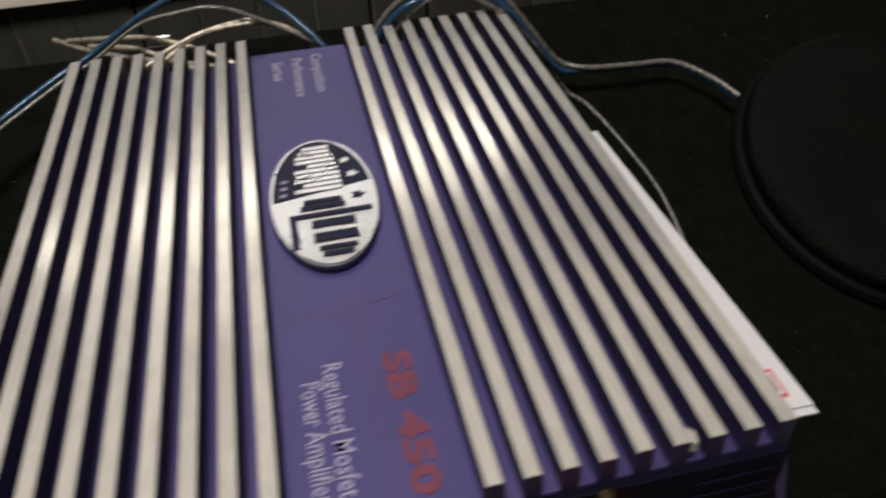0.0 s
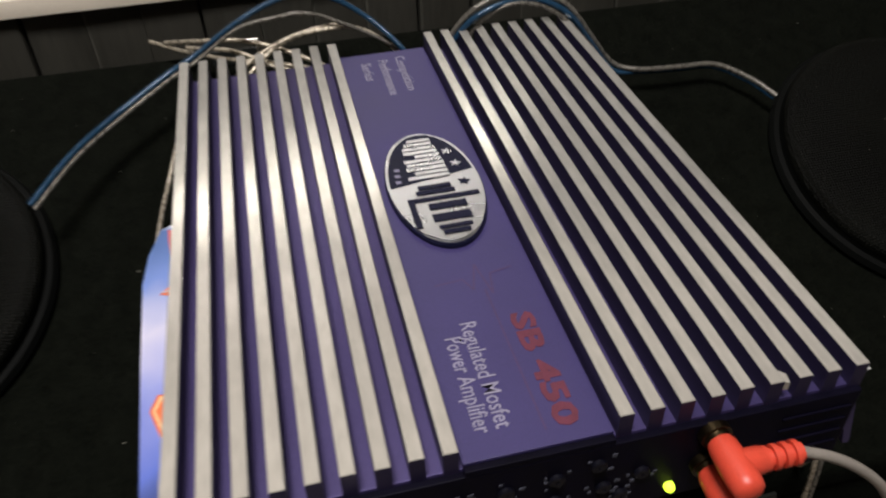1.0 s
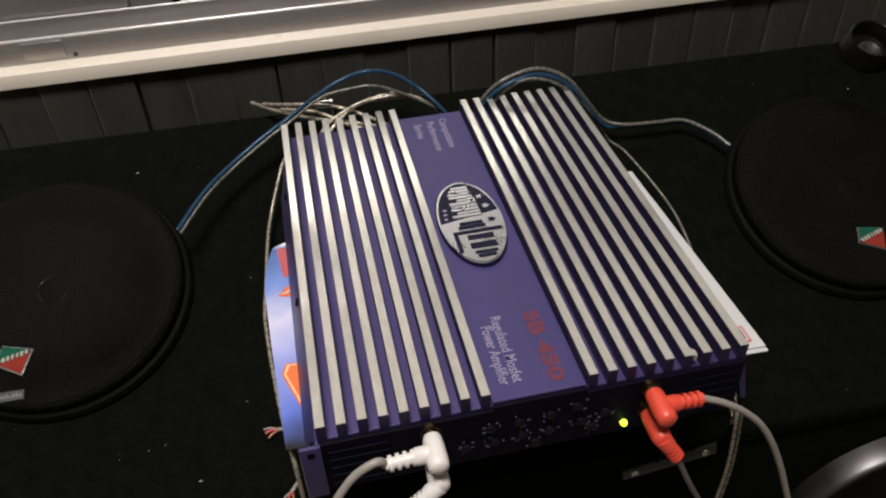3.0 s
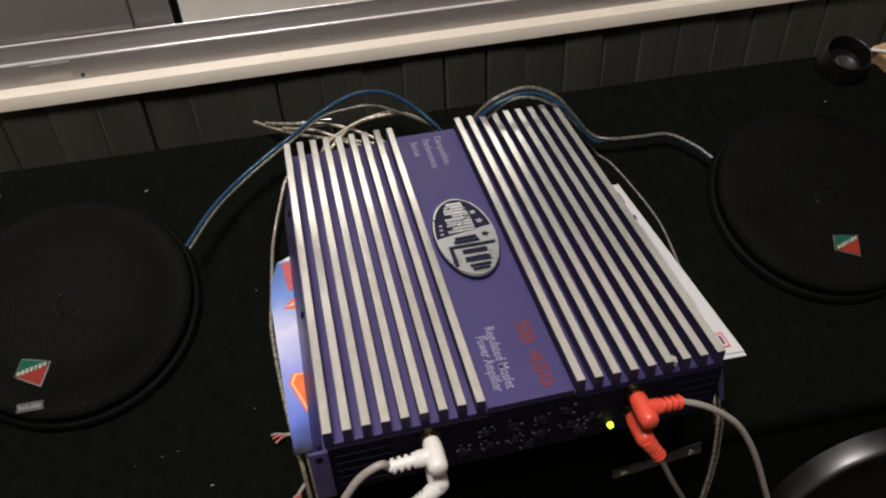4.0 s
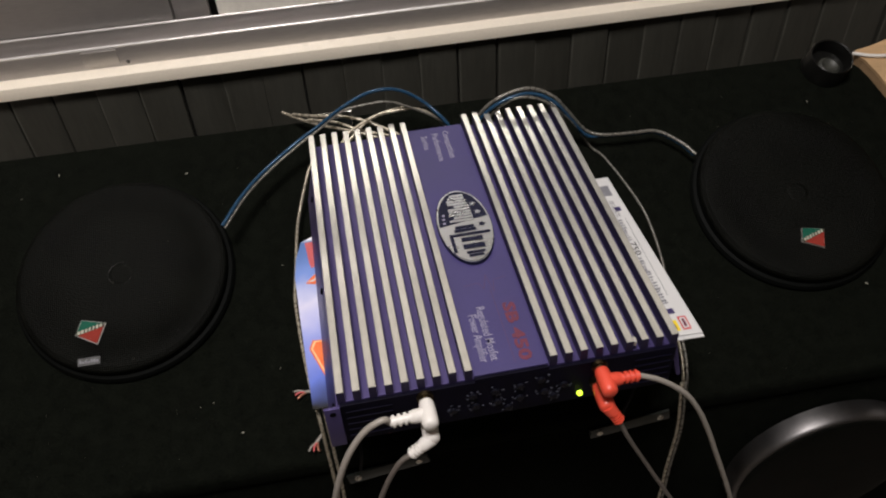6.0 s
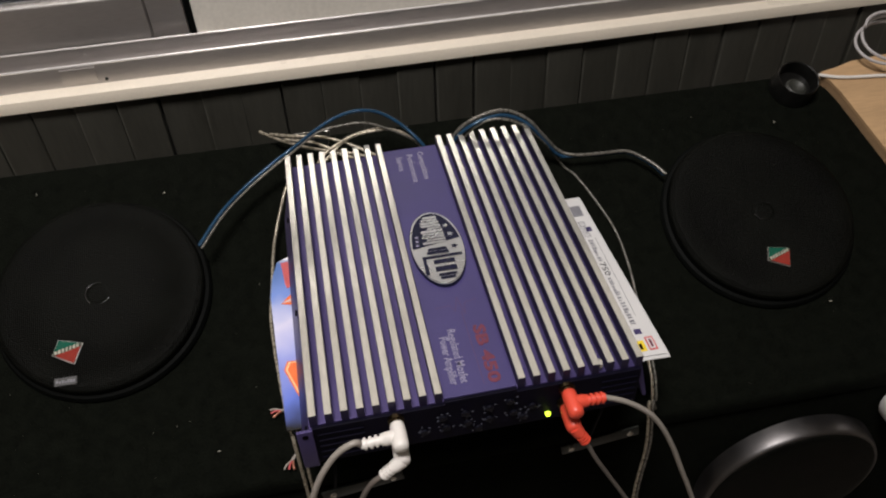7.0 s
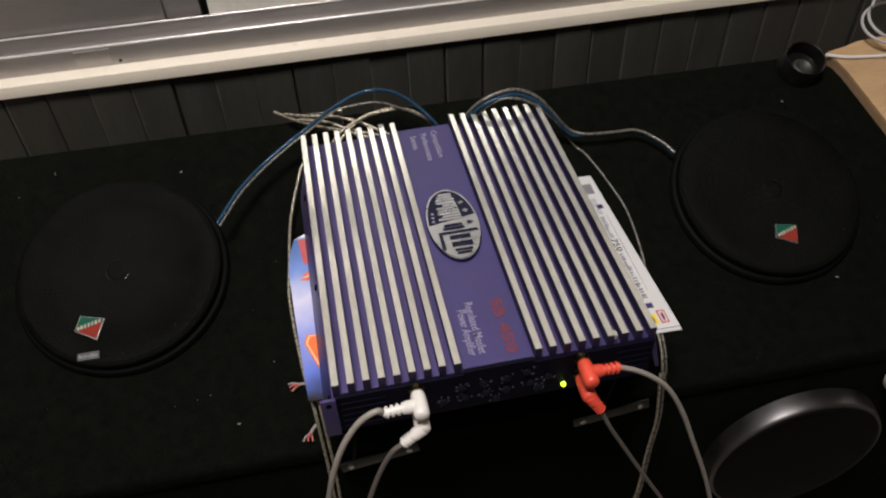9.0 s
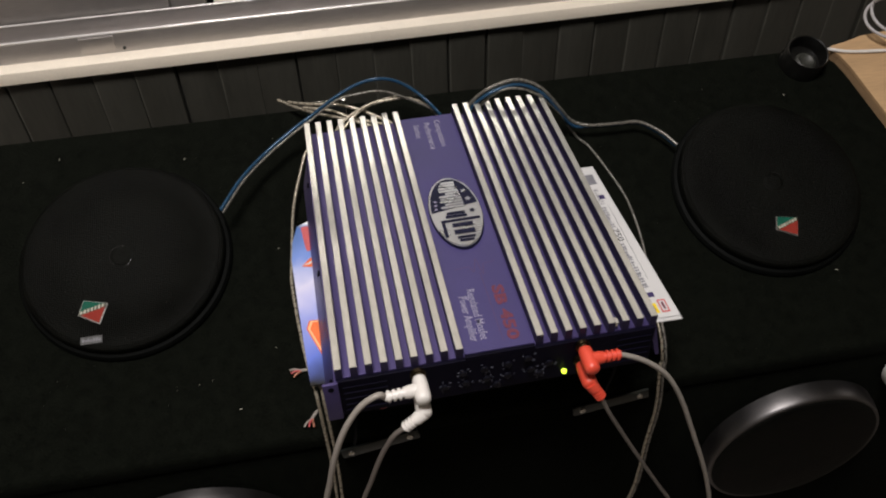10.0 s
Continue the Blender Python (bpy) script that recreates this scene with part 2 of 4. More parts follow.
def lathe(profile, seg=48, m=None, bm=None, closed=False):
    """A profile of (radius, height) turned round z."""
    bm = bm or bmesh.new()
    rings, made = [], []
    for r, z in profile:
        if r < 1e-6:
            ring = [bm.verts.new((0, 0, z))]
        else:
            ring = [bm.verts.new((r * math.cos(2 * math.pi * i / seg), r * math.sin(2 * math.pi * i / seg), z)) for i in range(seg)]
        rings.append(ring)
        made += ring
    pairs = list(zip(rings, rings[1:])) + ([(rings[-1], rings[0])] if closed else [])
    for a, b in pairs:
        for i in range(seg):
            j = (i + 1) % seg
            if len(a) == 1 and len(b) == 1:
                continue
            if len(a) == 1:
                bm.faces.new((a[0], b[i], b[j]))
            elif len(b) == 1:
                bm.faces.new((a[i], a[j], b[0]))
            else:
                bm.faces.new((a[i], a[j], b[j], b[i]))
    if m is not None:
        bmesh.ops.transform(bm, matrix=m, verts=made)
    return bm


def along(a, b):
    """The frame at a whose z axis points to b."""
    a, b = Vector(a), Vector(b)
    return Matrix.Translation(a) @ (b - a).to_track_quat("Z", "Y").to_matrix().to_4x4()


def smooth_line(points, steps=8):
    p = [Vector(q) for q in points]
    p = [p[0] * 2 - p[1]] + p + [p[-1] * 2 - p[-2]]
    out = []
    for i in range(1, len(p) - 2):
        for k in range(steps):
            t = k / steps
            a, b, c, d = p[i - 1:i + 3]
            out.append(0.5 * ((2 * b) + (c - a) * t + (2 * a - 5 * b + 4 * c - d) * t * t + (3 * b - a - 3 * c + d) * t ** 3))
    return out + [p[-2]]


def tube(points, r, seg=8, steps=8, bm=None, ridge=0.0):
    bm = bm or bmesh.new()
    line = smooth_line(points, steps) if len(points) > 2 else [Vector(q) for q in points]
    prev, up = None, Vector((0.31, 0.17, 0.93))
    first = None
    for i, q in enumerate(line):
        d = (line[min(i + 1, len(line) - 1)] - line[max(i - 1, 0)]).normalized()
        s = d.cross(up).normalized()
        up = s.cross(d).normalized()
        rr = r * (1 + (ridge if i % 2 else 0))
        ring = [bm.verts.new(q + rr * (math.cos(2 * math.pi * k / seg) * s + math.sin(2 * math.pi * k / seg) * up)) for k in range(seg)]
        if prev:
            for k in range(seg):
                bm.faces.new((prev[k], prev[(k + 1) % seg], ring[(k + 1) % seg], ring[k]))
        else:
            first = ring
        prev = ring
    bm.faces.new(first[::-1])
    bm.faces.new(prev)
    return bm


def shifted(points, dx=0.0, dy=0.0, dz=0.0):
    return [(x + dx, y + dy, z + dz) for x, y, z in points]


def lettering(text, size, m, material, parent, label="", width=0.0, depth=0.0001, bold=0.0):
    cu = bpy.data.curves.new("lettering", "FONT")
    cu.body, cu.size, cu.extrude, cu.resolution_u, cu.offset = text, size, depth, 2, bold
    cu.align_x, cu.align_y = "LEFT", "BOTTOM_BASELINE"
    tmp = bpy.data.objects.new("lettering", cu)
    scene.collection.objects.link(tmp)
    bpy.context.view_layer.update()
    me = bpy.data.meshes.new_from_object(tmp.evaluated_get(bpy.context.evaluated_depsgraph_get()))
    bpy.data.objects.remove(tmp)
    xs = [v.co.x for v in me.vertices]
    if width:
        me.transform(Matrix.Diagonal((width / (max(xs) - min(xs)), 1, 1, 1)))
    me.materials.clear()
    me.materials.append(material)
    ob = new("lettering", me)
    ob.parent = parent
    ob.matrix_basis = m
    if label:
        ob["label"] = label
    return ob


# ---- the room ----
WALL = pose(-0.004, 0.5340, 0, 0, 0, -0.1)      # x along the wall, y into it; the sill's front face is y = 0
SILL_LOW, SILL_TOP = 0.850, 0.8655


def room():
    floor = solid("floor", boxed(-2.2, 2.2, -2.8, 0.9, -0.1, 0.0), FLOORM, "dull brown tiled floor", "floor", kind="structure")
    solid("ceiling", boxed(-2.2, 2.2, -2.8, 0.9, 2.5, 2.6), PLASTER, "plain pale plaster ceiling", "ceiling", kind="structure")
    solid("wall_south", boxed(-2.2, 2.2, -2.9, -2.8, 0.0, 2.5), PLASTER, "plain pale plaster wall", "wall", kind="structure")
    solid("wall_west", boxed(-2.3, -2.2, -2.8, 0.9, 0.0, 2.5), PLASTER, "plain pale plaster wall", "wall", kind="structure")
    solid("wall_east", boxed(2.2, 2.3, -2.8, 0.9, 0.0, 2.5), PLASTER, "plain pale plaster wall", "wall", kind="structure")
    wall = thing("wall_north", WALL, "dark boarded wall below a pale window sill", "wall", kind="structure")
    part("backing", boxed(-2.3, 2.3, 0.022, 0.17, 0.0, SILL_LOW), MORTAR, wall, "black backing in the board gaps")
    part("plaster", boxed(-2.3, -1.7, 0.03, 0.17, SILL_TOP, 2.5), PLASTER, wall, "pale plaster beside the window")
    part("plaster", boxed(1.7, 2.3, 0.03, 0.17, SILL_TOP, 2.5), PLASTER, wall, "pale plaster beside the window")
    part("plaster", boxed(-1.7, 1.7, 0.03, 0.17, 1.36, 2.5), PLASTER, wall, "pale plaster above the window")
    bm = boxed(-0.0242, 0.0242, 0.0, 0.012, 0.0, SILL_LOW - 0.002, bevel=0.0030)
    bmesh.ops.recalc_face_normals(bm, faces=bm.faces[:])
    # left bevels take the paler colour that stands for caught light
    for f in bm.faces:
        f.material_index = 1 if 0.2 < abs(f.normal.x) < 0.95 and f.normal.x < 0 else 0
    me = finish("board", bm, [BOARD, LIT_BOARD_EDGE], 40)
    plain = finish("board", boxed(-0.0242, 0.0242, 0.0, 0.012, 0.0, SILL_LOW - 0.002, bevel=0.0022), BOARD, 40)
    rnd = random.Random(4)
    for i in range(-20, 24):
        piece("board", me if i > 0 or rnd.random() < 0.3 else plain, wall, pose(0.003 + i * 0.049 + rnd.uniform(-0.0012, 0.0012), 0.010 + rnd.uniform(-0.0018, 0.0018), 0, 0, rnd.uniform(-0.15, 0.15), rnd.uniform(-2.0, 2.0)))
    sill = solid("window_sill", boxed(-1.75, 1.75, 0.0, 0.05, SILL_LOW, SILL_TOP, bevel=0.0015), MARBLE, "cream polished stone window sill over dark boards", "window sill", WALL, kind="structure", smooth=40)
    win = thing("window_1", WALL, "sliding aluminium window with grey sashes", "window", kind="structure")
    z = SILL_TOP
    # bottom track: a sloping apron, a shelf and two bright lips
    bm = bmesh.new()
    prof = [(0.0215, z), (0.0245, z + 0.0230), (0.0275, z + 0.0230), (0.028, z + 0.018), (0.0395, z + 0.018), (0.040, z + 0.0375), (0.043, z + 0.0375), (0.0435, z + 0.020), (0.120, z + 0.020), (0.120, z)]
    ends = [[bm.verts.new((x, y, zz)) for y, zz in prof] for x in (-1.7, 1.7)]
    for i in range(len(prof)):
        j = (i + 1) % len(prof)
        bm.faces.new((ends[0][i], ends[0][j], ends[1][j], ends[1][i]))
    bm.faces.new(ends[0])
    bm.faces.new(ends[1][::-1])
    part("track", bm, ALU, win, "grey aluminium sliding track")
    part("joint_plate", boxed(-0.367, -0.327, 0.0205, 0.0235, z + 0.0035, z + 0.0215, bevel=0.0005), ALU, win, "dull joint plate on the apron")
    part("screw", lathe([(0.0022, 0.0), (0.0020, 0.0010), (0.0, 0.0012)], 14, pose(-0.318, 0.0222, z + 0.0045, 90)), STEEL, win, "dark screw head", smooth=40)
    # the highlight along each lip is put into a paler aluminium
    part("lip", tube([(-1.7, 0.0258, z + 0.0237), (1.7, 0.0258, z + 0.0237)], 0.0016), ALU_EDGE, win, "bright track lip", smooth=60)
    part("lip", tube([(-1.7, 0.0415, z + 0.0381), (1.7, 0.0415, z + 0.0381)], 0.0010), ALU_EDGE, win, "bright track lip", smooth=60)
    # the sliding sash and its neighbour
    left = part("sash", boxed(-1.68, -0.258, 0.047, 0.070, z + 0.022, z + 0.089, bevel=0.001), ALU, win, "grey aluminium bottom rail")
    part("stile", boxed(-0.257, -0.2165, 0.056, 0.076, z + 0.022, 1.32, bevel=0.001), ALU, win, "grey aluminium upright stile")
    part("stile", boxed(-1.68, -1.62, 0.050, 0.074, z + 0.09, 1.32, bevel=0.001), ALU, win, "grey aluminium upright stile")
    part("seal", boxed(-0.2160, -0.209, 0.066, 0.078, z + 0.020, 1.32), RUBBER, win, "dark gap seal between sashes")
    part("edge", tube([(-1.68, 0.0485, z + 0.0895), (-0.258, 0.0485, z + 0.0895)], 0.0010), ALU_EDGE, win, "bright rail edge")
    part("sash", boxed(-0.208, 1.68, 0.066, 0.086, z + 0.022, z + 0.13, bevel=0.001), PANEL, win, "pale sash panel")
    part("head", boxed(-1.7, 1.7, 0.04, 0.12, 1.32, 1.36), ALU, win)
    latch = boxed(-0.206, -0.192, 0.058, 0.066, z + 0.024, z + 0.0285, bevel=0.0008)
    box(latch, -0.190, -0.184, 0.056, 0.063, z + 0.022, z + 0.0255, bevel=0.0006)
    part("roller", latch, WHITE_PLASTIC, win, "small pale roller piece", smooth=40)
    pane = part("pane", boxed(-1.62, -0.266, 0.060, 0.064, z + 0.089, 1.32), GLASS, win, "clear window glass")
    pane.visible_shadow = False


room()

# ---- the speaker cabinet ----
SLOPE = 23.46
CAB = pose(0, 0.0550, 0.7331, SLOPE, 0, -1.0)      # x along the front edge, y up the slope, z off the carpet
X0, X1 = -0.455, 0.62


def on_top(x, y, up=0.0):
    """The place on the sloping top over plan position x, y, lifted off the carpet."""
    n = CAB.to_3x3() @ Vector((0, 0, 1))
    o = CAB.translation
    return Vector((x, y, o.z - (n.x * (x - o.x) + n.y * (y - o.y)) / n.z)) + n * up


def cabinet():
    cab = thing("speaker_cabinet", pose(0.1, 0.2, 0), "black carpeted speaker cabinet with a sloping top", "speaker cabinet")
    inv = pose(0.1, 0.2, 0).inverted()
    T = 0.018

    def panel(name, corners, label, edge=0.005):
        """Eight corners: an outline of four, and the same four on the inner side."""
        bm = bmesh.new()
        v = [bm.verts.new(c) for c in corners]
        for f in ((0, 1, 2, 3), (7, 6, 5, 4), (0, 4, 5, 1), (1, 5, 6, 2), (2, 6, 7, 3), (3, 7, 4, 0)):
            bm.faces.new([v[i] for i in f])
        bmesh.ops.recalc_face_normals(bm, faces=bm.faces[:])
        bmesh.ops.bevel(bm, geom=bm.edges[:], offset=edge, segments=3, affect="EDGES", profile=0.5)
        bm.transform(inv)
        part(name, bm, CARPET, cab, label, smooth=50)

    def fy(x):
        return 0.055 - x * 0.0175

    def by(x):
        return 0.3755 - x * 0.0175

    top = [on_top(x, y(x)) for x, y in ((X0, fy), (X1, fy), (X1, by), (X0, by))]
    panel("top_panel", top + [q - Vector((0, 0, T + 0.002)) for q in top], "black carpet-covered sloping top", 0.006)
    low = T + 0.0025
    f = [on_top(X0, fy(X0)) - Vector((0, 0, low)), on_top(X1, fy(X1)) - Vector((0, 0, low)), Vector((X1, fy(X1), 0)), Vector((X0, fy(X0), 0))]
    panel("front_baffle", [q + Vector((0, 0.003, 0)) for q in f] + [q + Vector((0, T, 0)) for q in f], "black carpet-covered front baffle", 0.003)
    f = [on_top(X0, by(X0)) - Vector((0, 0, low)), on_top(X1, by(X1)) - Vector((0, 0, low)), Vector((X1, by(X1), 0)), Vector((X0, by(X0), 0))]
    panel("back_panel", f + [q - Vector((0, T, 0)) for q in f], "black carpet-covered back", 0.003)
    for x, d in ((X0, T), (X1, -T)):
        y0, y1 = fy(x) + T + 0.001, by(x) - T - 0.001
        f = [on_top(x, y0) - Vector((0, 0, low)), on_top(x, y1) - Vector((0, 0, low)), Vector((x, y1, 0)), Vector((x, y0, 0))]
        panel("side_panel", f + [q + Vector((d, 0, 0)) for q in f], "black carpet-covered side", 0.003)
    # riser under the amplifier
    bm = bmesh.new()
    sides = []
    for x in (-0.095, 0.095):
        pts = [on_top(x, 0.070, 0.0005), on_top(x, 0.270, 0.0005), Vector((x, 0.270, 0.8450)), Vector((x, 0.070, 0.8450))]
        sides.append([bm.verts.new(p) for p in pts])
    a, b = sides
    for i in range(4):
        bm.faces.new((a[i], a[(i + 1) % 4], b[(i + 1) % 4], b[i]))
    bm.faces.new(a)
    bm.faces.new(b[::-1])
    solid("wedge_riser", bm, CARPET, "black wedge that holds the amplifier level", "riser")


cabinet()


def bracket(x, z, tilt):
    ob = thing("metal_bracket", pose(x, 0.0535 - x * 0.0175, z, 90, tilt, -1), "dark steel strip screwed to the cabinet front", "bracket", "brackets on the cabinet front")
    part("strip", boxed(-0.037, 0.037, -0.0065, 0.0065, 0.0, 0.0022, bevel=0.0006), STEEL, ob, smooth=40)
    for sx in (-0.028, 0.028):
        part("screw", lathe([(0.0032, 0.0022), (0.003, 0.0034), (0.0018, 0.0040), (0, 0.0040)], 12, Matrix.Translation((sx, 0, 0))), SCREW, ob, "bright screw head", smooth=40)
    return ob


bracket(0.1265, 0.7155, -9)
bracket(-0.0945, 0.7110, -11)


def top_speaker(x, y, k, badge_at, turn):
    base = on_top(x, y)
    m = Matrix.Translation(base) @ CAB.to_quaternion().to_matrix().to_4x4()
    ob = thing("round_speaker", m, "black round car speaker with mesh grille and enamel badge", "speaker", "speakers on the cabinet top")
    part("rim", lathe([(q * k, h) for q, h in ((0.0, 0.0), (0.1005, 0.0), (0.1015, 0.004), (0.0995, 0.0075), (0.0965, 0.0085), (0.0960, 0.0125), (0.0, 0.0125))], 96), RUBBER, ob, "black moulded rim", smooth=35)
    part("grille", lathe([(q * k, h) for q, h in ((0.0962, 0.0126), (0.0962, 0.0150), (0.0945, 0.0175), (0.0905, 0.0190), (0.070, 0.0200), (0.045, 0.0206), (0.020, 0.0208), (0.0, 0.0208))], 96), GRILLE, ob, "fine black perforated grille", smooth=60)
    part("dome", lathe([(0.0104, 0.0205), (0.0100, 0.0209), (0.006, 0.0210), (0.0, 0.0210)], 40, Matrix.Translation((0, -0.003, 0))), GRILLE, ob, "flat black centre cap", smooth=60)
    for a0, a1 in ((70, 165), (175, 230), (285, 335)) if x < 0 else ((40, 75), (190, 225)):
        arcs = [(0.0108 * math.cos(radians(a0 + (a1 - a0) * q / 6)), -0.003 + 0.0108 * math.sin(radians(a0 + (a1 - a0) * q / 6)), 0.0209) for q in range(7)]
        part("ring_arc", tube(arcs, 0.00045, 6, 2), CLEAR_RING, ob, "thin glossy worn ring", smooth=80)
    t = pose(badge_at[0], badge_at[1], 0.0196, 2, 0, turn)
    badge = part("badge", prism([(-0.0095, 0.0105), (0.0125, 0.0085), (0.0085, -0.0115), (-0.0125, -0.0040)], 0, 0.0022, t, 0.0006), BADGE_EDGE, ob, "green and red enamel badge in a silver edge", smooth=40)
    part("enamel", prism([(-0.0088, 0.0098), (0.0115, 0.0079), (-0.0112, -0.0022)], 0.0021, 0.0026, t), GREEN, badge, "green enamel corner")
    part("enamel", prism([(0.0116, 0.0070), (0.0080, -0.0104), (-0.0112, -0.0036)], 0.0021, 0.0026, t), RED_ENAMEL, badge, "red enamel corner")
    part("band", prism([(-0.0110, -0.0046), (-0.0116, -0.0012), (0.0108, 0.0088), (0.0116, 0.0054)], 0.0025, 0.0029, t), BAND, badge, "dark diagonal band")
    rnd = random.Random(6)
    for i in range(7):
        c = Vector((-0.0092 + i * 0.0030, -0.0018 + i * 0.00128))
        h = 0.0014 if i in (0, 6) else 0.0017
        w = 0.0006 + rnd.uniform(0, 0.0005)
        part("print_bar", prism([(c.x - w, c.y - h), (c.x + w, c.y - h), (c.x + w, c.y + h), (c.x - w, c.y + h)], 0.0028, 0.0032, t), BAR_PALE, badge, "pale bars in place of letters")
    if x < 0:
        part("sticker", boxed(-0.0375, -0.0185, -0.0850, -0.0780, 0.0150, 0.01985), VENT_GREY, ob, "small grey worn sticker")
        for i in range(7):
            part("print_bar", boxed(-0.036 + i * 0.0024, -0.0345 + i * 0.0024, -0.0830, -0.0830 + rnd.uniform(0.0012, 0.0035), 0.0198, 0.0201), INK_GREY, ob)
    return ob


top_speaker(-0.307, 0.242, 0.985, (-0.0265, -0.0550), -10)
top_speaker(0.344, 0.215, 0.985, (-0.0028, -0.0528), -6)


def woofer(x, z):
    m = pose(x, 0.055 - x * 0.0175, z, 90, 0, -1)
    ob = thing("woofer", m, "large round woofer with a grey metal ring", "speaker", "woofers in the cabinet front")
    part("ring", lathe([(0.0968, 0.0), (0.0966, 0.006), (0.0960, 0.0115), (0.0950, 0.0162), (0.0937, 0.0200), (0.0923, 0.0207), (0.0910, 0.0203), (0.0908, 0.0)], 96), RING, ob, "satin grey metal ring", smooth=50)
    part("grille", lathe([(0.0907, 0.0170), (0.0907, 0.0206), (0.0880, 0.0222), (0.075, 0.0238), (0.045, 0.0250), (0.0, 0.0256)], 72), GRILLE, ob, "black perforated grille", smooth=60)
    return ob


woofer(0.3420, 0.5900)
woofer(-0.2760, 0.5870)


def tweeter():
    ob = thing("tweeter", pose(0.4610, 0.047, 0.690, 90, 0, -1), "small tweeter with a bright chrome ring", "speaker")
    part("ring", lathe([(0.040, 0.0), (0.040, 0.018), (0.037, 0.023), (0.033, 0.021), (0.032, 0.0)], 56), ALU_EDGE, ob, "bright chrome ring", smooth=40)
    part("cone", lathe([(0.0322, 0.012), (0.012, 0.016), (0.0, 0.018)], 40), GLOSS, ob, smooth=60)


tweeter()

# ---- the amplifier ----
AMP = pose(0, 0.0, 0.857)
TOP, FLOORZ, GROOVE = 0.043, 0.0345, 0.0325       # fin tops, centre panel and groove floor above the base


def amplifier():
    amp = thing("car_amplifier", AMP, "purple finned car amplifier with bare aluminium fin tops", "amplifier")
    part("heat_sink", boxed(-0.1205, 0.1205, 0.0, 0.3005, 0.0, GROOVE, bevel=0.0006), PURPLE, amp, "purple anodised extrusion", smooth=40)
    part("base_plate", boxed(-0.1190, 0.1190, 0.0, 0.262, -0.009, 0.0002), BLACK, amp, "black base plate")
    # flared skirts with mounting holes
    for s in (-1, 1):
        bm = bmesh.new()
        prof = [(0.1195, 0.030), (0.1215, 0.030), (0.1300, -0.006), (0.1300, -0.008), (0.1275, -0.008), (0.1195, 0.020)]
        e = [[bm.verts.new((s * x, y, z)) for x, z in prof] for y in (-0.004 if s < 0 else 0.001, 0.270)]
        for i in range(len(prof)):
            j = (i + 1) % len(prof)
            bm.faces.new((e[0][i], e[0][j], e[1][j], e[1][i]))
        bm.faces.new(e[0])
        bm.faces.new(e[1][::-1])
        skirt = part("skirt", bm, PURPLE, amp, "flared purple side skirt")
        for hy in (0.005, 0.118, 0.235):
            nrm = Vector((s * 0.956, 0, 0.292))
            c = Vector((s * 0.1240, hy, 0.0218))
            part("hole", lathe([(0.0026, -0.001), (0.0026, 0.0006), (0, 0.0006)], 14, along(c, c + nrm)), BLACK, skirt, "dark mounting hole")
    plate = part("corner_plate", boxed(-0.1300, -0.1190, -0.0065, -0.0042, -0.0080, 0.0345, bevel=0.0006), PURPLE, amp, "purple front corner of the skirt", smooth=40)
    part("hole", lathe([(0.0022, 0.0), (0.0022, 0.0004), (0, 0.0004)], 14, pose(-0.1243, -0.0065, 0.0290, 90)), BLACK, plate, "dark mounting hole")
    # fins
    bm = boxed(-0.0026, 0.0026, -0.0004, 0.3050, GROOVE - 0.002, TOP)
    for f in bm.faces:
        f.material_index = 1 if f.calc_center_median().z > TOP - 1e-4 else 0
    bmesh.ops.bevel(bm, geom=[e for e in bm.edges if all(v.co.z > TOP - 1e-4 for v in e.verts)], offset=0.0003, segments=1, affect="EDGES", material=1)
    me = finish("fin", bm, [FIN_SIDE_SHADE, FIN_TOP], 0)
    rnd = random.Random(8)
    for s in (-1, 1):
        for i in range(9):
            piece("fin", me, amp, pose(s * (0.0300 + i * 0.01095), rnd.uniform(-0.0003, 0.0003), 0))
    part("bent_corner", prism([(0.0876, -0.0002), (0.0894, -0.0008), (0.0902, 0.0030), (0.0880, 0.0055)], TOP - 0.0050, TOP - 0.0012), FIN_TOP, amp, "bright bent fin corner")
    panel = part("top_panel", boxed(-0.0262, 0.0262, 0.0, 0.3008, GROOVE - 0.001, FLOORZ + 0.0005, bevel=0.0002), PURPLE_PANEL, amp, "smooth purple centre panel")
    z = FLOORZ + 0.00065

    def down(x, y):
        return pose(x, y, z, 0, 0, -90)

    lettering("Competition", 0.0085, down(0.0062, 0.2930), INK_BRIGHT, panel, "pale printed words", 0.0435)
    lettering("Performance", 0.0085, down(-0.0045, 0.2905), INK_BRIGHT, panel, "pale printed words", 0.0435)
    lettering("Series", 0.0085, down(-0.0150, 0.2885), INK_BRIGHT, panel, "pale printed words", 0.0215)
    lettering("Regulated Mosfet", 0.0092, down(-0.0115, 0.0620), INK_WHITE, panel, "pale printed words", 0.0510, bold=0.00005)
    lettering("Power Amplifier", 0.0092, down(-0.0190, 0.0555), INK_WHITE, panel, "pale printed words", 0.0450, bold=0.00005)
    lettering("SB 450", 0.0122, down(0.0088, 0.0618), INK_RED, panel, "red printed model number", 0.0560, bold=0.0005)
    # faint red heartbeat line
    heart = [(-0.016, 0.085), (-0.004, 0.086), (-0.001, 0.079), (0.003, 0.094), (0.006, 0.075), (0.008, 0.087), (0.018, 0.089)]
    bm = bmesh.new()
    for k, ((ax, ay), (bx, by)) in enumerate(list(zip(heart, heart[1:])) + [((0.0035, 0.078), (0.0045, 0.006))]):
        d = (Vector((bx, by)) - Vector((ax, ay))).normalized() * 0.0004
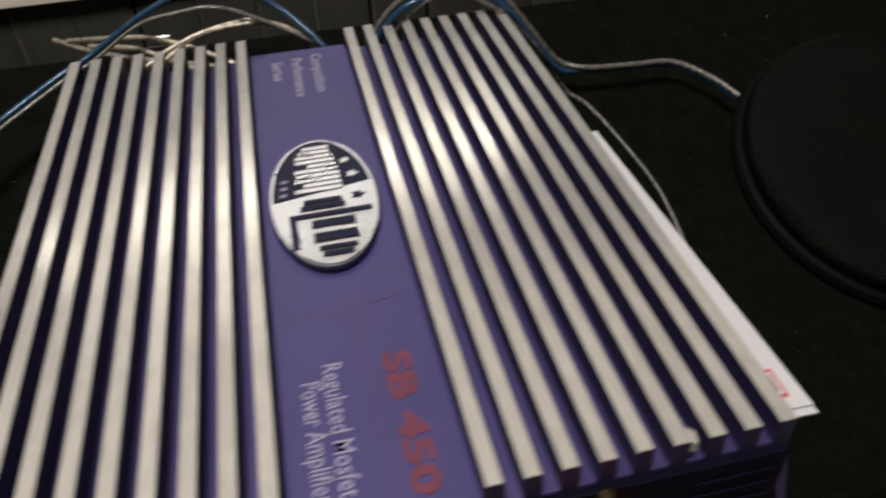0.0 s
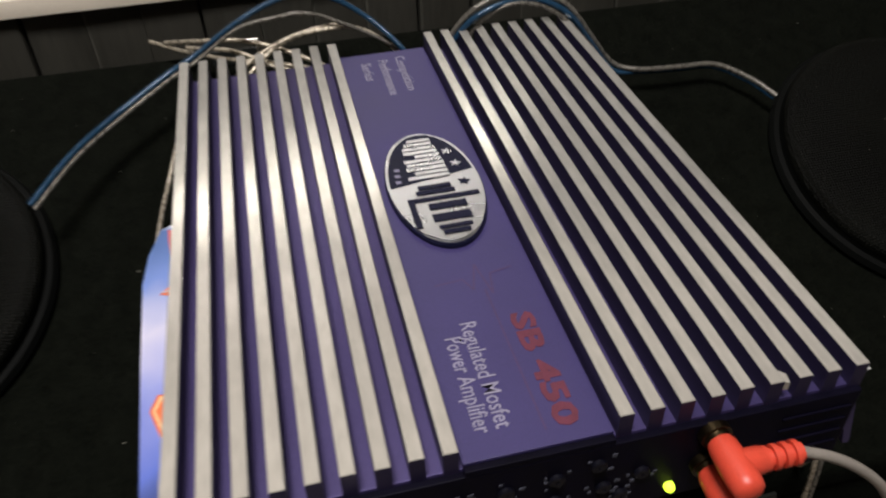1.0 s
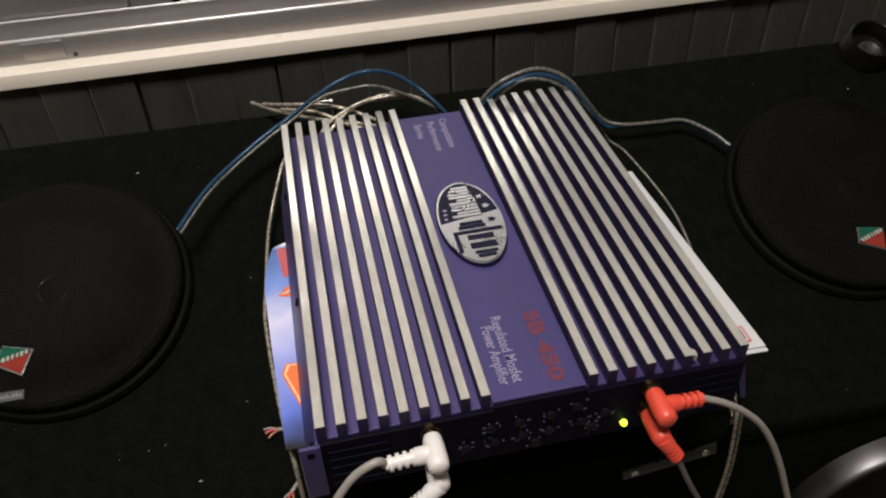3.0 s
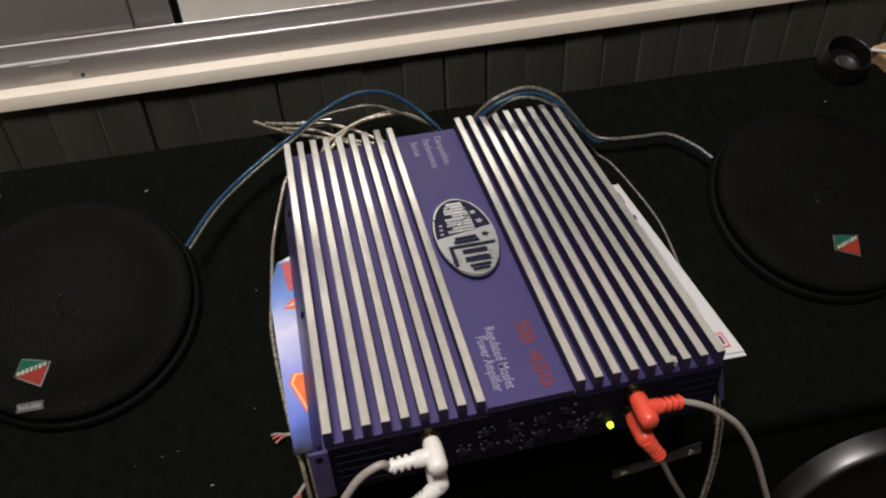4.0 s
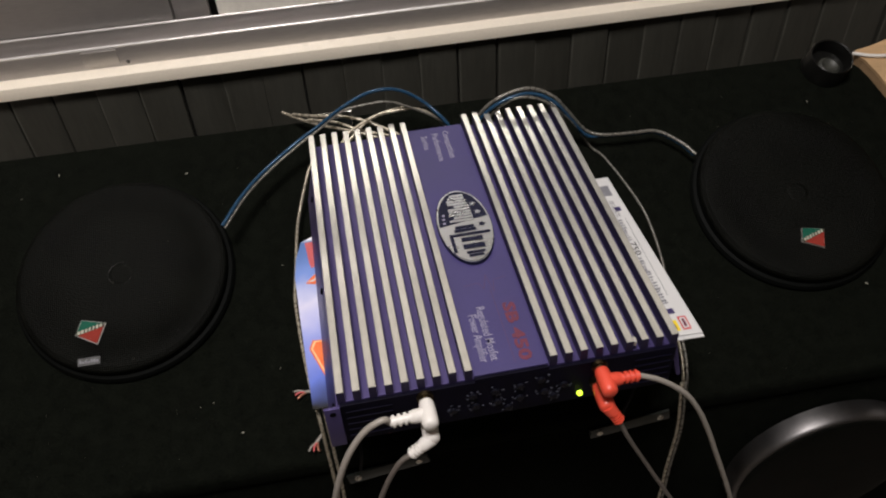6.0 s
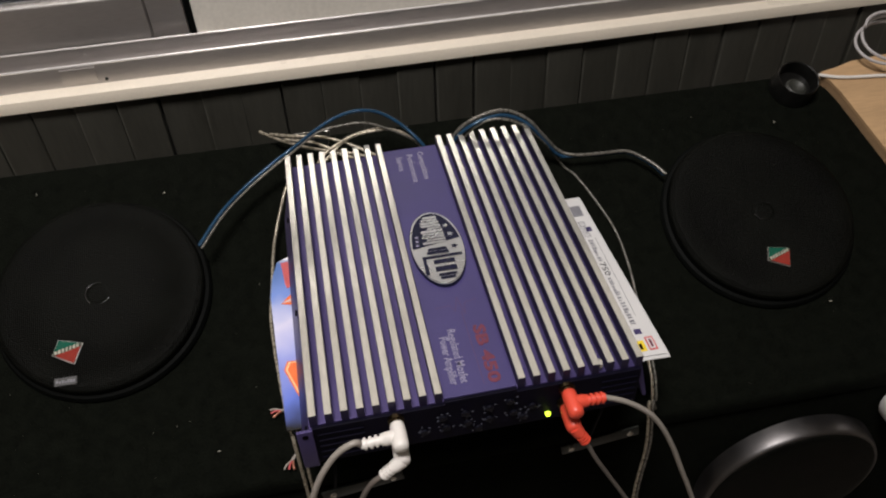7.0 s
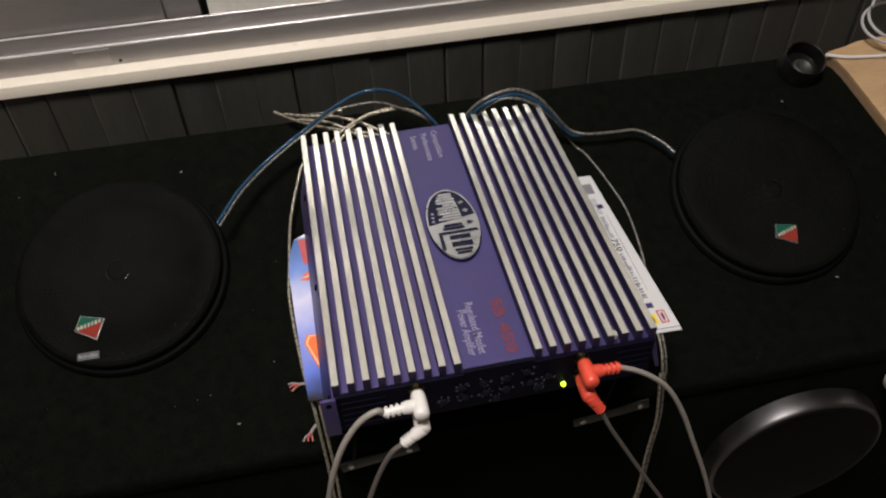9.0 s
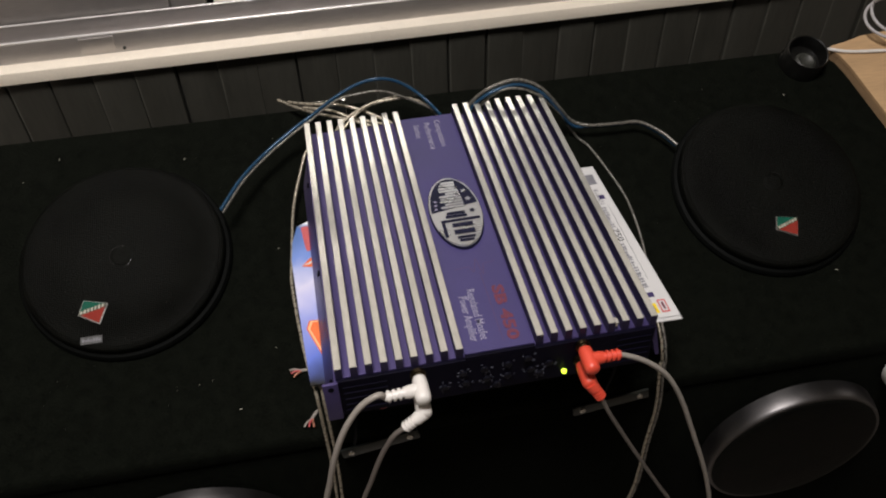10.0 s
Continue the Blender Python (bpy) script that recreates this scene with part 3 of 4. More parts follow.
        vs = [bm.verts.new((px + qx, py + qy, z - 0.00005 + k * 0.00002)) for px, py, qx, qy in ((ax, ay, -d.y, d.x), (ax, ay, d.y, -d.x), (bx, by, d.y, -d.x), (bx, by, -d.y, d.x))]
        bm.faces.new(vs)
    part("printed_line", bm, INK_FAINT, panel, "thin faded red zigzag line")
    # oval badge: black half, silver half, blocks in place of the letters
    cx, cy, ra, rb = -0.0008, 0.1522, 0.0220, 0.0450

    def oval(a0, a1, k, steps=40):
        return [(cx + ra * k * math.sin(a0 + (a1 - a0) * i / steps), cy + rb * k * math.cos(a0 + (a1 - a0) * i / steps)) for i in range(steps + 1)]

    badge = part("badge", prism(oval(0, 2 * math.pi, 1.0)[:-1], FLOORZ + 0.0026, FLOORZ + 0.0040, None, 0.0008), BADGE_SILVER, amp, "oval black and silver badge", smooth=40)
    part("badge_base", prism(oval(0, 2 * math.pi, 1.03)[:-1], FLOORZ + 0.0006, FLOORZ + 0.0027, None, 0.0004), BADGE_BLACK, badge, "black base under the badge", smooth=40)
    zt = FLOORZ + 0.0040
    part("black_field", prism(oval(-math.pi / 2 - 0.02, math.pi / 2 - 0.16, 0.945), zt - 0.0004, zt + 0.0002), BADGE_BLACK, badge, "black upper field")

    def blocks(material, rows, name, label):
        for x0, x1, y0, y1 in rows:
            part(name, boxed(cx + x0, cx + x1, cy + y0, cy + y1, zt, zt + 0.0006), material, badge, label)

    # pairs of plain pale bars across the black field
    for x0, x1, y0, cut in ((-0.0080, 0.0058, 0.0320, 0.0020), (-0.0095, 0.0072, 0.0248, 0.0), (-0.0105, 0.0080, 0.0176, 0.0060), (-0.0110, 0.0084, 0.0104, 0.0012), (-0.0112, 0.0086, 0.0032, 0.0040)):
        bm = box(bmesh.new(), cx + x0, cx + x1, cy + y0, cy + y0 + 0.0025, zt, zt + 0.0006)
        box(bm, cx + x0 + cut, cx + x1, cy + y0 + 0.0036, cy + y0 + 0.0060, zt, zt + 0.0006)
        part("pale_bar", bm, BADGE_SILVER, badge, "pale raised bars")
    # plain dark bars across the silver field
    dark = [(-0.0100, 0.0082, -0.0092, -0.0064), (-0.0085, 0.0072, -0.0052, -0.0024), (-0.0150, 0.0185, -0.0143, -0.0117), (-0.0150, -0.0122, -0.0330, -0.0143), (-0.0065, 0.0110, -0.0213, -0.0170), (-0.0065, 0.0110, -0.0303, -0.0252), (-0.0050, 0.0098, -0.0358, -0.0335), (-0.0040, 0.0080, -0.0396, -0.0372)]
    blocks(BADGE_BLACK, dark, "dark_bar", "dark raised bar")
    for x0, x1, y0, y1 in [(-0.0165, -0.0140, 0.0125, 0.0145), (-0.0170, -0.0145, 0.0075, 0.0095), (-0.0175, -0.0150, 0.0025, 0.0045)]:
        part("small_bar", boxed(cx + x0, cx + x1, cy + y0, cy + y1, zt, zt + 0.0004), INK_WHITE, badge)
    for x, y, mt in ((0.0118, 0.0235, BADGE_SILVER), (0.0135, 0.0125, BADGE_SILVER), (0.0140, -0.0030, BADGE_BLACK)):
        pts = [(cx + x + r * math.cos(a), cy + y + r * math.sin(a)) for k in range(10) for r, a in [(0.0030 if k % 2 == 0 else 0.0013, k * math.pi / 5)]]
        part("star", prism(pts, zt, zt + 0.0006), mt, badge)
    # front panel with vents, knobs and print
    front = part("front_panel", boxed(-0.1195, 0.1195, -0.0030, -0.0001, -0.009, GROOVE - 0.001, bevel=0.0005), FRONT, amp, "dark blue-black plastic connection panel")
    part("front_lip", boxed(-0.0262, 0.0262, -0.0030, -0.0002, GROOVE - 0.0009, FLOORZ - 0.0002, bevel=0.0004), FRONT, front, "dark lip below the centre panel")
    for x0, x1 in ((-0.116, -0.084), (0.090, 0.117)):
        for k in range(5):
            part("vent_rib", boxed(x0, x1, -0.0037, -0.0028, -0.004 + k * 0.0068, -0.0026 + k * 0.0068, bevel=0.0004), VENT, front, "dark raised rib")
    rnd = random.Random(12)
    for k, (x, zz) in enumerate([(-0.042, 0.004), (-0.026, 0.005), (-0.010, 0.006), (0.006, 0.006), (0.024, 0.008), (0.038, 0.012), (-0.012, 0.018), (0.006, 0.019), (-0.028, 0.017), (0.021, 0.022), (0.031, 0.001), (-0.002, -0.003)]):
        part("knob", lathe([(0.0029, 0.0), (0.0029, 0.0012), (0.0024, 0.0017), (0.0008, 0.0017), (0.0, 0.0008)], 18, pose(x, -0.003, zz, 90)), KNOB, front, "small recessed control knob", smooth=40)
        for j in range(7):
            a = 2 * math.pi * j / 7 + rnd.uniform(-0.3, 0.3)
            if rnd.random() < 0.35:
                continue
            w, h = rnd.uniform(0.0005, 0.0011), rnd.uniform(0.0004, 0.0008)
            xx, zq = x + 0.0052 * math.cos(a) + rnd.uniform(-0.0015, 0.0015), zz + 0.0048 * math.sin(a) + rnd.uniform(-0.0013, 0.0013)
            part("print_bar", boxed(xx - w, xx + w, -0.0033, -0.0029, zq - h, zq + h), INK_DIM, front)
    part("power_light", lathe([(0.0020, 0.0), (0.0020, 0.0016), (0.0015, 0.0027), (0.0, 0.0032)], 18, pose(0.0505, -0.003, -0.0010, 90)), LED, front, "glowing yellow-green power light", smooth=60)
    for x in (0.0625, -0.0615):
        for zz in (0.0270, 0.0095):
            part("socket", lathe([(0.0058, 0.0), (0.0058, 0.0030), (0.0042, 0.0032), (0.0042, 0.0075), (0.0, 0.0075)], 20, pose(x, -0.003, zz, 90)), GOLD, front, "gold-plated cable socket", smooth=40)
    # rear terminal strip
    back = part("rear_panel", boxed(-0.1195, 0.1195, 0.3000, 0.3030, 0.004, GROOVE - 0.001, bevel=0.0005), BLACK, amp, "black rear connection panel")
    for k in range(9):
        part("terminal", boxed(-0.050 + k * 0.016, -0.038 + k * 0.016, 0.3030, 0.3085, 0.012, 0.024, bevel=0.0008), STEEL, back)


amplifier()


def rca_plug(x, z, boot_end, material, label, group, boot_y):
    """A right-angled plug pushed into the front panel, its ribbed boot turned aside."""
    ob = thing("cable_plug", pose(x, -0.006, z), label, "plug", group)
    part("collar", lathe([(0.0045, 0.0), (0.0045, 0.006), (0.0, 0.006)], 20, pose(0, 0.003, 0, 90)), GOLD, ob, "gold metal collar", smooth=40)
    part("body", lathe([(0.0, -0.001), (0.0046, -0.001), (0.0053, 0.001), (0.0057, 0.007), (0.0058, 0.0155), (0.0053, 0.0185), (0.0036, 0.0200), (0.0, 0.0204)], 28, pose(0, -0.003, 0, 90)), material, ob, "moulded plastic body", smooth=50)
    a = Vector((0, boot_y + 0.006, 0))
    b = Vector(boot_end) - Vector((x, -0.006, z))
    length = (b - a).length
    prof = [(0.0, 0.0), (0.0050, 0.0), (0.0048, length * 0.38)]
    for k in range(4):
        h = length * (0.40 + 0.15 * k)
        prof += [(0.0044, h), (0.0044, h + length * 0.075), (0.0031, h + length * 0.08), (0.0031, h + length * 0.145)]
    prof += [(0.0028, length), (0.0, length)]
    part("boot", lathe(prof, 20, along(a, b)), material, ob, "ribbed strain relief", smooth=40)
    return ob


rca_plug(0.0625, 0.8840, (0.0865, -0.0185, 0.8850), RED_PLASTIC, "red right-angled cable plug in the amplifier", "plugs in the amplifier", -0.0175)
rca_plug(0.0625, 0.8665, (0.0710, -0.0320, 0.8540), RED_PLASTIC, "red right-angled cable plug in the amplifier", "plugs in the amplifier", -0.026)
rca_plug(-0.0615, 0.8840, (-0.0880, -0.0185, 0.8830), WHITE_PLASTIC, "white right-angled cable plug in the amplifier", "plugs in the amplifier", -0.0175)
rca_plug(-0.0615, 0.8665, (-0.0775, -0.0300, 0.8580), WHITE_PLASTIC, "white right-angled cable plug in the amplifier", "plugs in the amplifier", -0.026)

# ---- cables ----


def cable(points, r, material, label, group="", name="cable", steps=8):
    solid(name, tube(points, r, 10, steps), material, label, "cable", group=group, smooth=60)


G = "audio cables from the plugs"
cable([(0.0860, -0.0185, 0.8850), (0.0990, -0.0195, 0.8785), (0.1120, -0.0208, 0.8690), (0.1250, -0.0225, 0.8555), (0.1365, -0.0245, 0.8360), (0.1475, -0.0262, 0.8110), (0.1580, -0.0278, 0.7830), (0.1690, -0.0290, 0.7540), (0.1830, -0.0300, 0.7160), (0.1950, -0.0300, 0.6800), (0.2052, -0.0300, 0.6448), (0.2167, -0.0300, 0.5880), (0.2263, -0.0350, 0.4380), (0.2263, -0.0500, 0.0500), (0.2163, -0.1200, 0.0040)], 0.0020, GREY_CABLE, "grey audio cable from the red plug", G)
cable([(0.0705, -0.0315, 0.8550), (0.0790, -0.0340, 0.8340), (0.0930, -0.0340, 0.8040), (0.1170, -0.0350, 0.7540), (0.1440, -0.0350, 0.6990), (0.1594, -0.0350, 0.6676), (0.1753, -0.0350, 0.6137), (0.1885, -0.0400, 0.4637), (0.1885, -0.0500, 0.0500), (0.1785, -0.1200, 0.0040)], 0.0016, TAUPE_CABLE, "thin taupe audio cable from the lower red plug", G)
cable([(-0.0875, -0.0185, 0.8830), (-0.0920, -0.0200, 0.8890), (-0.1040, -0.0220, 0.8840), (-0.1150, -0.0250, 0.8710), (-0.1230, -0.0280, 0.8560), (-0.1310, -0.0300, 0.8320), (-0.1370, -0.0300, 0.8050), (-0.1446, -0.0300, 0.7708), (-0.1524, -0.0300, 0.7123), (-0.1589, -0.0350, 0.5623), (-0.1589, -0.0500, 0.0500), (-0.1689, -0.1200, 0.0040)], 0.0023, GREY_CABLE, "pale grey audio cable from the white plug", G)
cable([(-0.0770, -0.0300, 0.8585), (-0.0850, -0.0310, 0.8530), (-0.0930, -0.0310, 0.8370), (-0.1000, -0.0310, 0.8180), (-0.1070, -0.0310, 0.7950), (-0.1172, -0.0310, 0.7615), (-0.1277, -0.0310, 0.7041), (-0.1364, -0.0360, 0.5541), (-0.1364, -0.0500, 0.0500), (-0.1464, -0.1200, 0.0040)], 0.0019, TAUPE_CABLE, "taupe audio cable from the lower white plug", G)

# speaker wire from the left speaker over the back of the amplifier
arc = [(-0.2094, 0.2440, 0.8568), (-0.1870, 0.2737, 0.8681), (-0.1607, 0.2987, 0.8767), (-0.1302, 0.3156, 0.8887), (-0.1145, 0.3236, 0.8937), (-0.0869, 0.3302, 0.9084), (-0.0634, 0.3336, 0.9181), (-0.0438, 0.3321, 0.9226), (-0.0246, 0.3334, 0.9172), (-0.0056, 0.3275, 0.9060), (0.0115, 0.3138, 0.8918), (0.0215, 0.3029, 0.8789)]
cable(arc, 0.0018, BLUE_WIRE, "clear blue speaker wire arching behind the amplifier", name="speaker_wire")
cable(shifted(arc, 0.0020, -0.0010, -0.0022)[:6] + [(-0.0582, 0.3277, 0.9114), (-0.0434, 0.3261, 0.9124), (-0.0265, 0.3261, 0.9065), (0.0075, 0.3194, 0.8889), (0.0296, 0.3031, 0.8739)], 0.0012, SILVER_DIM, "clear silver speaker wire beside the blue one", name="speaker_wire")
B = "loose wires behind the amplifier"
for pts in (
    [(-0.1448, 0.3786, 0.8836), (-0.1242, 0.3577, 0.8840), (-0.0995, 0.3386, 0.8844), (-0.0749, 0.3244, 0.8843), (-0.0501, 0.3099, 0.8804), (-0.0402, 0.2993, 0.8784)],
    [(-0.1340, 0.3674, 0.8864), (-0.1124, 0.3485, 0.8931), (-0.0848, 0.3392, 0.8941), (-0.0601, 0.3297, 0.8892), (-0.0303, 0.3121, 0.8794), (-0.0253, 0.2996, 0.8783)],
    [(-0.0946, 0.3074, 0.8764), (-0.0828, 0.3158, 0.8881), (-0.0601, 0.3251, 0.8959), (-0.0403, 0.3285, 0.8998), (-0.0224, 0.3308, 0.9008)],
    [(-0.0926, 0.3055, 0.8763), (-0.0601, 0.3250, 0.8950), (-0.0254, 0.3278, 0.8998), (-0.0035, 0.3262, 0.8948), (0.0176, 0.3136, 0.8800), (0.0236, 0.3010, 0.8759)],
    [(-0.1193, 0.3512, 0.8883), (-0.0917, 0.3389, 0.8883), (-0.0699, 0.3272, 0.8829), (-0.0451, 0.3159, 0.8809), (-0.0303, 0.3082, 0.8784), (-0.0124, 0.2999, 0.8782)],
):
    cable(pts, 0.0015, SILVER_WIRE, "stiff clear silver wire in a loose tangle", B, "loose_wire")

loop = [(0.0396, 0.3017, 0.8776), (0.0455, 0.3053, 0.8952), (0.0606, 0.3013, 0.9131), (0.0850, 0.3029, 0.9199), (0.1025, 0.3025, 0.9177), (0.1196, 0.2975, 0.9085), (0.1361, 0.2975, 0.8875), (0.1541, 0.2985, 0.8649), (0.1708, 0.2925, 0.8603), (0.2009, 0.2908, 0.8587), (0.2268, 0.2896, 0.8573), (0.2469, 0.2754, 0.8507), (0.2585, 0.2598, 0.8442)]
cable(loop, 0.0017, SILVER_DIM, "clear silver speaker wire looped to a speaker", name="speaker_wire")
cable(shifted(loop, 0.0, -0.002, -0.0045)[:8] + shifted(loop, 0, 0.0016, -0.0024)[8:], 0.0019, BLUE_WIRE, "clear blue speaker wire beside the silver one", name="speaker_wire")
thin = [(0.0517, 0.3022, 0.8794), (0.0576, 0.3020, 0.8969), (0.0778, 0.2989, 0.9130), (0.1001, 0.2968, 0.9117), (0.1206, 0.2959, 0.8978), (0.1394, 0.2948, 0.8773)] + [tuple(on_top(x, y, 0.0022)) for x, y in ((0.1613, 0.3006), (0.1720, 0.2868), (0.1863, 0.2533), (0.1953, 0.2225), (0.1972, 0.1865), (0.1948, 0.1534), (0.1908, 0.0958), (0.1860, 0.0735), (0.1800, 0.0582))] + [(0.1590, 0.0320, 0.7890), (0.1680, 0.0340, 0.7210), (0.1680, 0.0340, 0.6570), (0.1690, 0.0340, 0.5730), (0.160, 0.035, 0.45), (0.16, 0.03, 0.1), (0.15, 0.0, 0.003)]
cable(thin, 0.0012, SILVER_DIM, "thin clear silver wire lying round the amplifier", "wires round the amplifier", "speaker_wire")
cable(shifted(thin[11:], -0.0040, -0.0006, 0.0002), 0.0014, SILVER_WIRE, "thin clear silver wire lying round the amplifier", "wires round the amplifier", "speaker_wire")
leftw = [(-0.1000, 0.3060, 0.8750), (-0.1130, 0.3060, 0.8740), (-0.1235, 0.2985, 0.8690), (-0.1320, 0.2830, 0.8560), (-0.1395, 0.2680, 0.8420), (-0.1445, 0.2450, 0.8350), (-0.1490, 0.1950, 0.8300), (-0.1512, 0.1650, 0.8290), (-0.1500, 0.1350, 0.8290), (-0.1480, 0.1080, 0.8290), (-0.1450, 0.0750, 0.8290), (-0.1415, 0.0480, 0.8340), (-0.1390, 0.0330, 0.8330), (-0.1385, 0.0280, 0.8100), (-0.1390, 0.0280, 0.7370), (-0.1420, 0.0300, 0.6610), (-0.150, 0.035, 0.5), (-0.150, 0.030, 0.1), (-0.140, 0.0, 0.003)]
cable(leftw, 0.0014, SILVER_WIRE, "thin clear silver wire lying round the amplifier", "wires round the amplifier", "speaker_wire")
cable(shifted(leftw[9:], 0.0048, 0.0004, -0.0006), 0.0014, SILVER_WIRE, "thin clear silver wire lying round the amplifier", "wires round the amplifier", "speaker_wire")


def bare_end(x, y, turn):
    """The split end of a wire, its strands bared."""
    o = on_top(x, y, 0.003)
    ob = thing("bare_wire_end", Matrix.Translation(o) @ pose(0, 0, 0, 0, 0, turn), "short split wire end with red sleeve and bare strands", "wire", "bare wire ends by the leaflet")
    part("sleeve", tube([(0.010, 0.0, 0.0010), (0.004, 0.001, 0.0006), (0.0, 0.0015, 0.0)], 0.0015), GREY_CABLE, ob, smooth=60)
    part("strand", tube([(0.002, 0.0012, 0.0), (-0.004, 0.0035, 0.0008), (-0.009, 0.0040, 0.0)], 0.0009), GREY_CABLE, ob, smooth=60)
    part("strand", tube([(0.002, 0.0010, 0.0), (-0.003, -0.0020, 0.0006), (-0.006, -0.0045, 0.0)], 0.0011), COPPER, ob, "reddish strand", smooth=60)
    part("strand", tube([(0.001, 0.0010, 0.0004), (-0.004, 0.0008, 0.0016), (-0.008, -0.0005, 0.0008)], 0.0009), LEAF_RED, ob, "red strand", smooth=60)


cable([(-0.1055, 0.0374, 0.8337), (-0.1001, 0.0289, 0.8152), (-0.0877, 0.0253, 0.8083), (-0.0755, 0.0310, 0.8168), (-0.0718, 0.0390, 0.8348)], 0.0011, LEAF_RED, "thin red wire sagging below the amplifier", "thin wires below the amplifier", "thin_wire")
cable([(-0.1127, 0.0371, 0.8341), (-0.1122, 0.0305, 0.8021), (-0.1136, 0.0274, 0.7782), (-0.1170, 0.0360, 0.7457)], 0.0013, BLACK, "thin black wire hanging below the amplifier", "thin wires below the amplifier", "thin_wire")
cable([(0.1062, 0.0318, 0.8428), (0.1098, 0.0268, 0.8091), (0.1080, 0.0295, 0.7767), (0.1060, 0.0360, 0.7417)], 0.0013, BLACK, "thin black wire hanging below the amplifier", "thin wires below the amplifier", "thin_wire")
bare_end(-0.1572, 0.1143, 0)
bare_end(-0.1511, 0.0722, 60)

# ---- leaflets under the amplifier ----


def leaflet():
    z = 0.8458
    ob = thing("blue_leaflet", pose(-0.12, 0.1, z), "glossy blue printed leaflet with orange and red shapes", "leaflet")
    inv = pose(0.12, -0.1, 0)
    part("sheet", prism([(-0.1415, 0.030), (-0.090, 0.0285), (-0.090, 0.226), (-0.1300, 0.2215), (-0.1405, 0.2160), (-0.1460, 0.1950), (-0.1480, 0.1720), (-0.1460, 0.1200)], 0.0, 0.0010, inv), LEAF_BLUE, ob, "blue clouded print")
    # orange shield with a pale line inside its edge and a yellow spot
    rims = [(0.0, LEAF_ORANGE, "orange shield shape"), (0.0012, LEAF_GOLD, "pale line inside the shield"), (0.0026, LEAF_ORANGE, "orange shield centre")]
    for k, (d, mt, label) in enumerate(rims):
        out = [(-0.1375 + d, 0.0965 - d), (-0.1200, 0.0950 - d), (-0.1200, 0.0430 + d * 2.2), (-0.1265 + d * 0.3, 0.0480 + d * 1.6), (-0.1405 + d * 1.1, 0.0880 - d * 0.3)]
        part("printed_shape", prism(out, 0.0010 + k * 0.0003, 0.0013 + k * 0.0003, inv), mt, ob, label)
    part("printed_shape", prism([(-0.1270, 0.0925), (-0.1215, 0.0920), (-0.1215, 0.0885), (-0.1262, 0.0890)], 0.0019, 0.0022, inv), YELLOW, ob, "small yellow spot")
    part("printed_shape", prism([(-0.1372, 0.2140), (-0.1260, 0.2150), (-0.1260, 0.1840), (-0.1330, 0.1800), (-0.1345, 0.1850)], 0.0010, 0.0013, inv), LEAF_RED, ob, "red printed block")
    part("printed_shape", prism([(-0.1390, 0.1620), (-0.1335, 0.1690), (-0.1270, 0.1750), (-0.1230, 0.1740), (-0.1230, 0.1590), (-0.1330, 0.1600)], 0.0010, 0.0013, inv), LEAF_ORANGE, ob, "orange printed shape")
    part("printed_shape", prism([(-0.1390, 0.1628), (-0.1325, 0.1652), (-0.1270, 0.1700), (-0.1262, 0.1682), (-0.1320, 0.1632)], 0.0013, 0.0016, inv), PAPER, ob, "pale streak")


def booklet():
    z = 0.8455
    ob = thing("white_booklet", pose(0.12, 0.1, z), "white folded advertising booklet under the amplifier", "booklet")
    inv = pose(-0.12, -0.1, 0)
    part("sheet", prism([(0.090, 0.036), (0.1650, 0.0335), (0.1595, 0.2385), (0.090, 0.2400)], 0.0, 0.0008, inv), PAPER, ob)
    part("sheet", prism([(0.090, 0.039), (0.1644, 0.0365), (0.1586, 0.2405), (0.090, 0.2425)], 0.0014, 0.0022, inv), PAPER, ob)
    zt = 0.00235

    def bar(x0, x1, y0, y1, mt, label=""):
        part("print_bar", prism([(x0, y0), (x1, y0), (x1, y1), (x0, y1)], 0.0021, zt + 0.0001, inv), mt, ob, label)

    rnd = random.Random(5)
    y = 0.205
    for k in range(8):
        for xx in (0.1428, 0.1451, 0.1474, 0.1497):
            bar(xx, xx + 0.0012, y - rnd.uniform(0.0010, 0.0022), y, INK_GREY)
        y -= 0.0029
    bar(0.1440, 0.1540, 0.2130, 0.2280, INK_GREY, "plain grey printed square")
    bar(0.1490, 0.1545, 0.1900, 0.1960, PURPLE, "small bluish printed mark")
    y = 0.178
    while y > 0.072:
        if not 0.128 < y < 0.150:
            h = rnd.uniform(0.0012, 0.0028)
            w = rnd.uniform(0.0022, 0.0044)
            bar(0.1462, 0.1462 + w, y - h, y, INK_GREY)
        y -= 0.0034
    lettering("750", 0.0078, pose(0.1455 - 0.12, 0.1475 - 0.1, zt, 0, 0, -88), BLACK, ob, "bold black printed number", 0.0165, 0.0001)
    bar(0.1535, 0.1538, 0.080, 0.180, INK_GREY)
    bar(0.1455, 0.1515, 0.0600, 0.0655, PURPLE, "purple printed mark")
    bar(0.1400, 0.1490, 0.0420, 0.0530, YELLOW, "yellow printed mark")
    bar(0.1440, 0.1465, 0.0440, 0.0500, INK_RED)
    bar(0.1510, 0.1580, 0.0420, 0.0560, LEAF_RED, "red printed frame")
    part("print_bar", prism([(0.1522, 0.0435), (0.1568, 0.0435), (0.1568, 0.0545), (0.1522, 0.0545)], zt, zt + 0.0003, inv), PAPER, ob)
    part("print_bar", prism([(0.1535, 0.0450), (0.1555, 0.0450), (0.1555, 0.0530), (0.1535, 0.0530)], zt + 0.0003, zt + 0.0005, inv), INK_RED, ob)


leaflet()
booklet()

# ---- small things on the cabinet ----


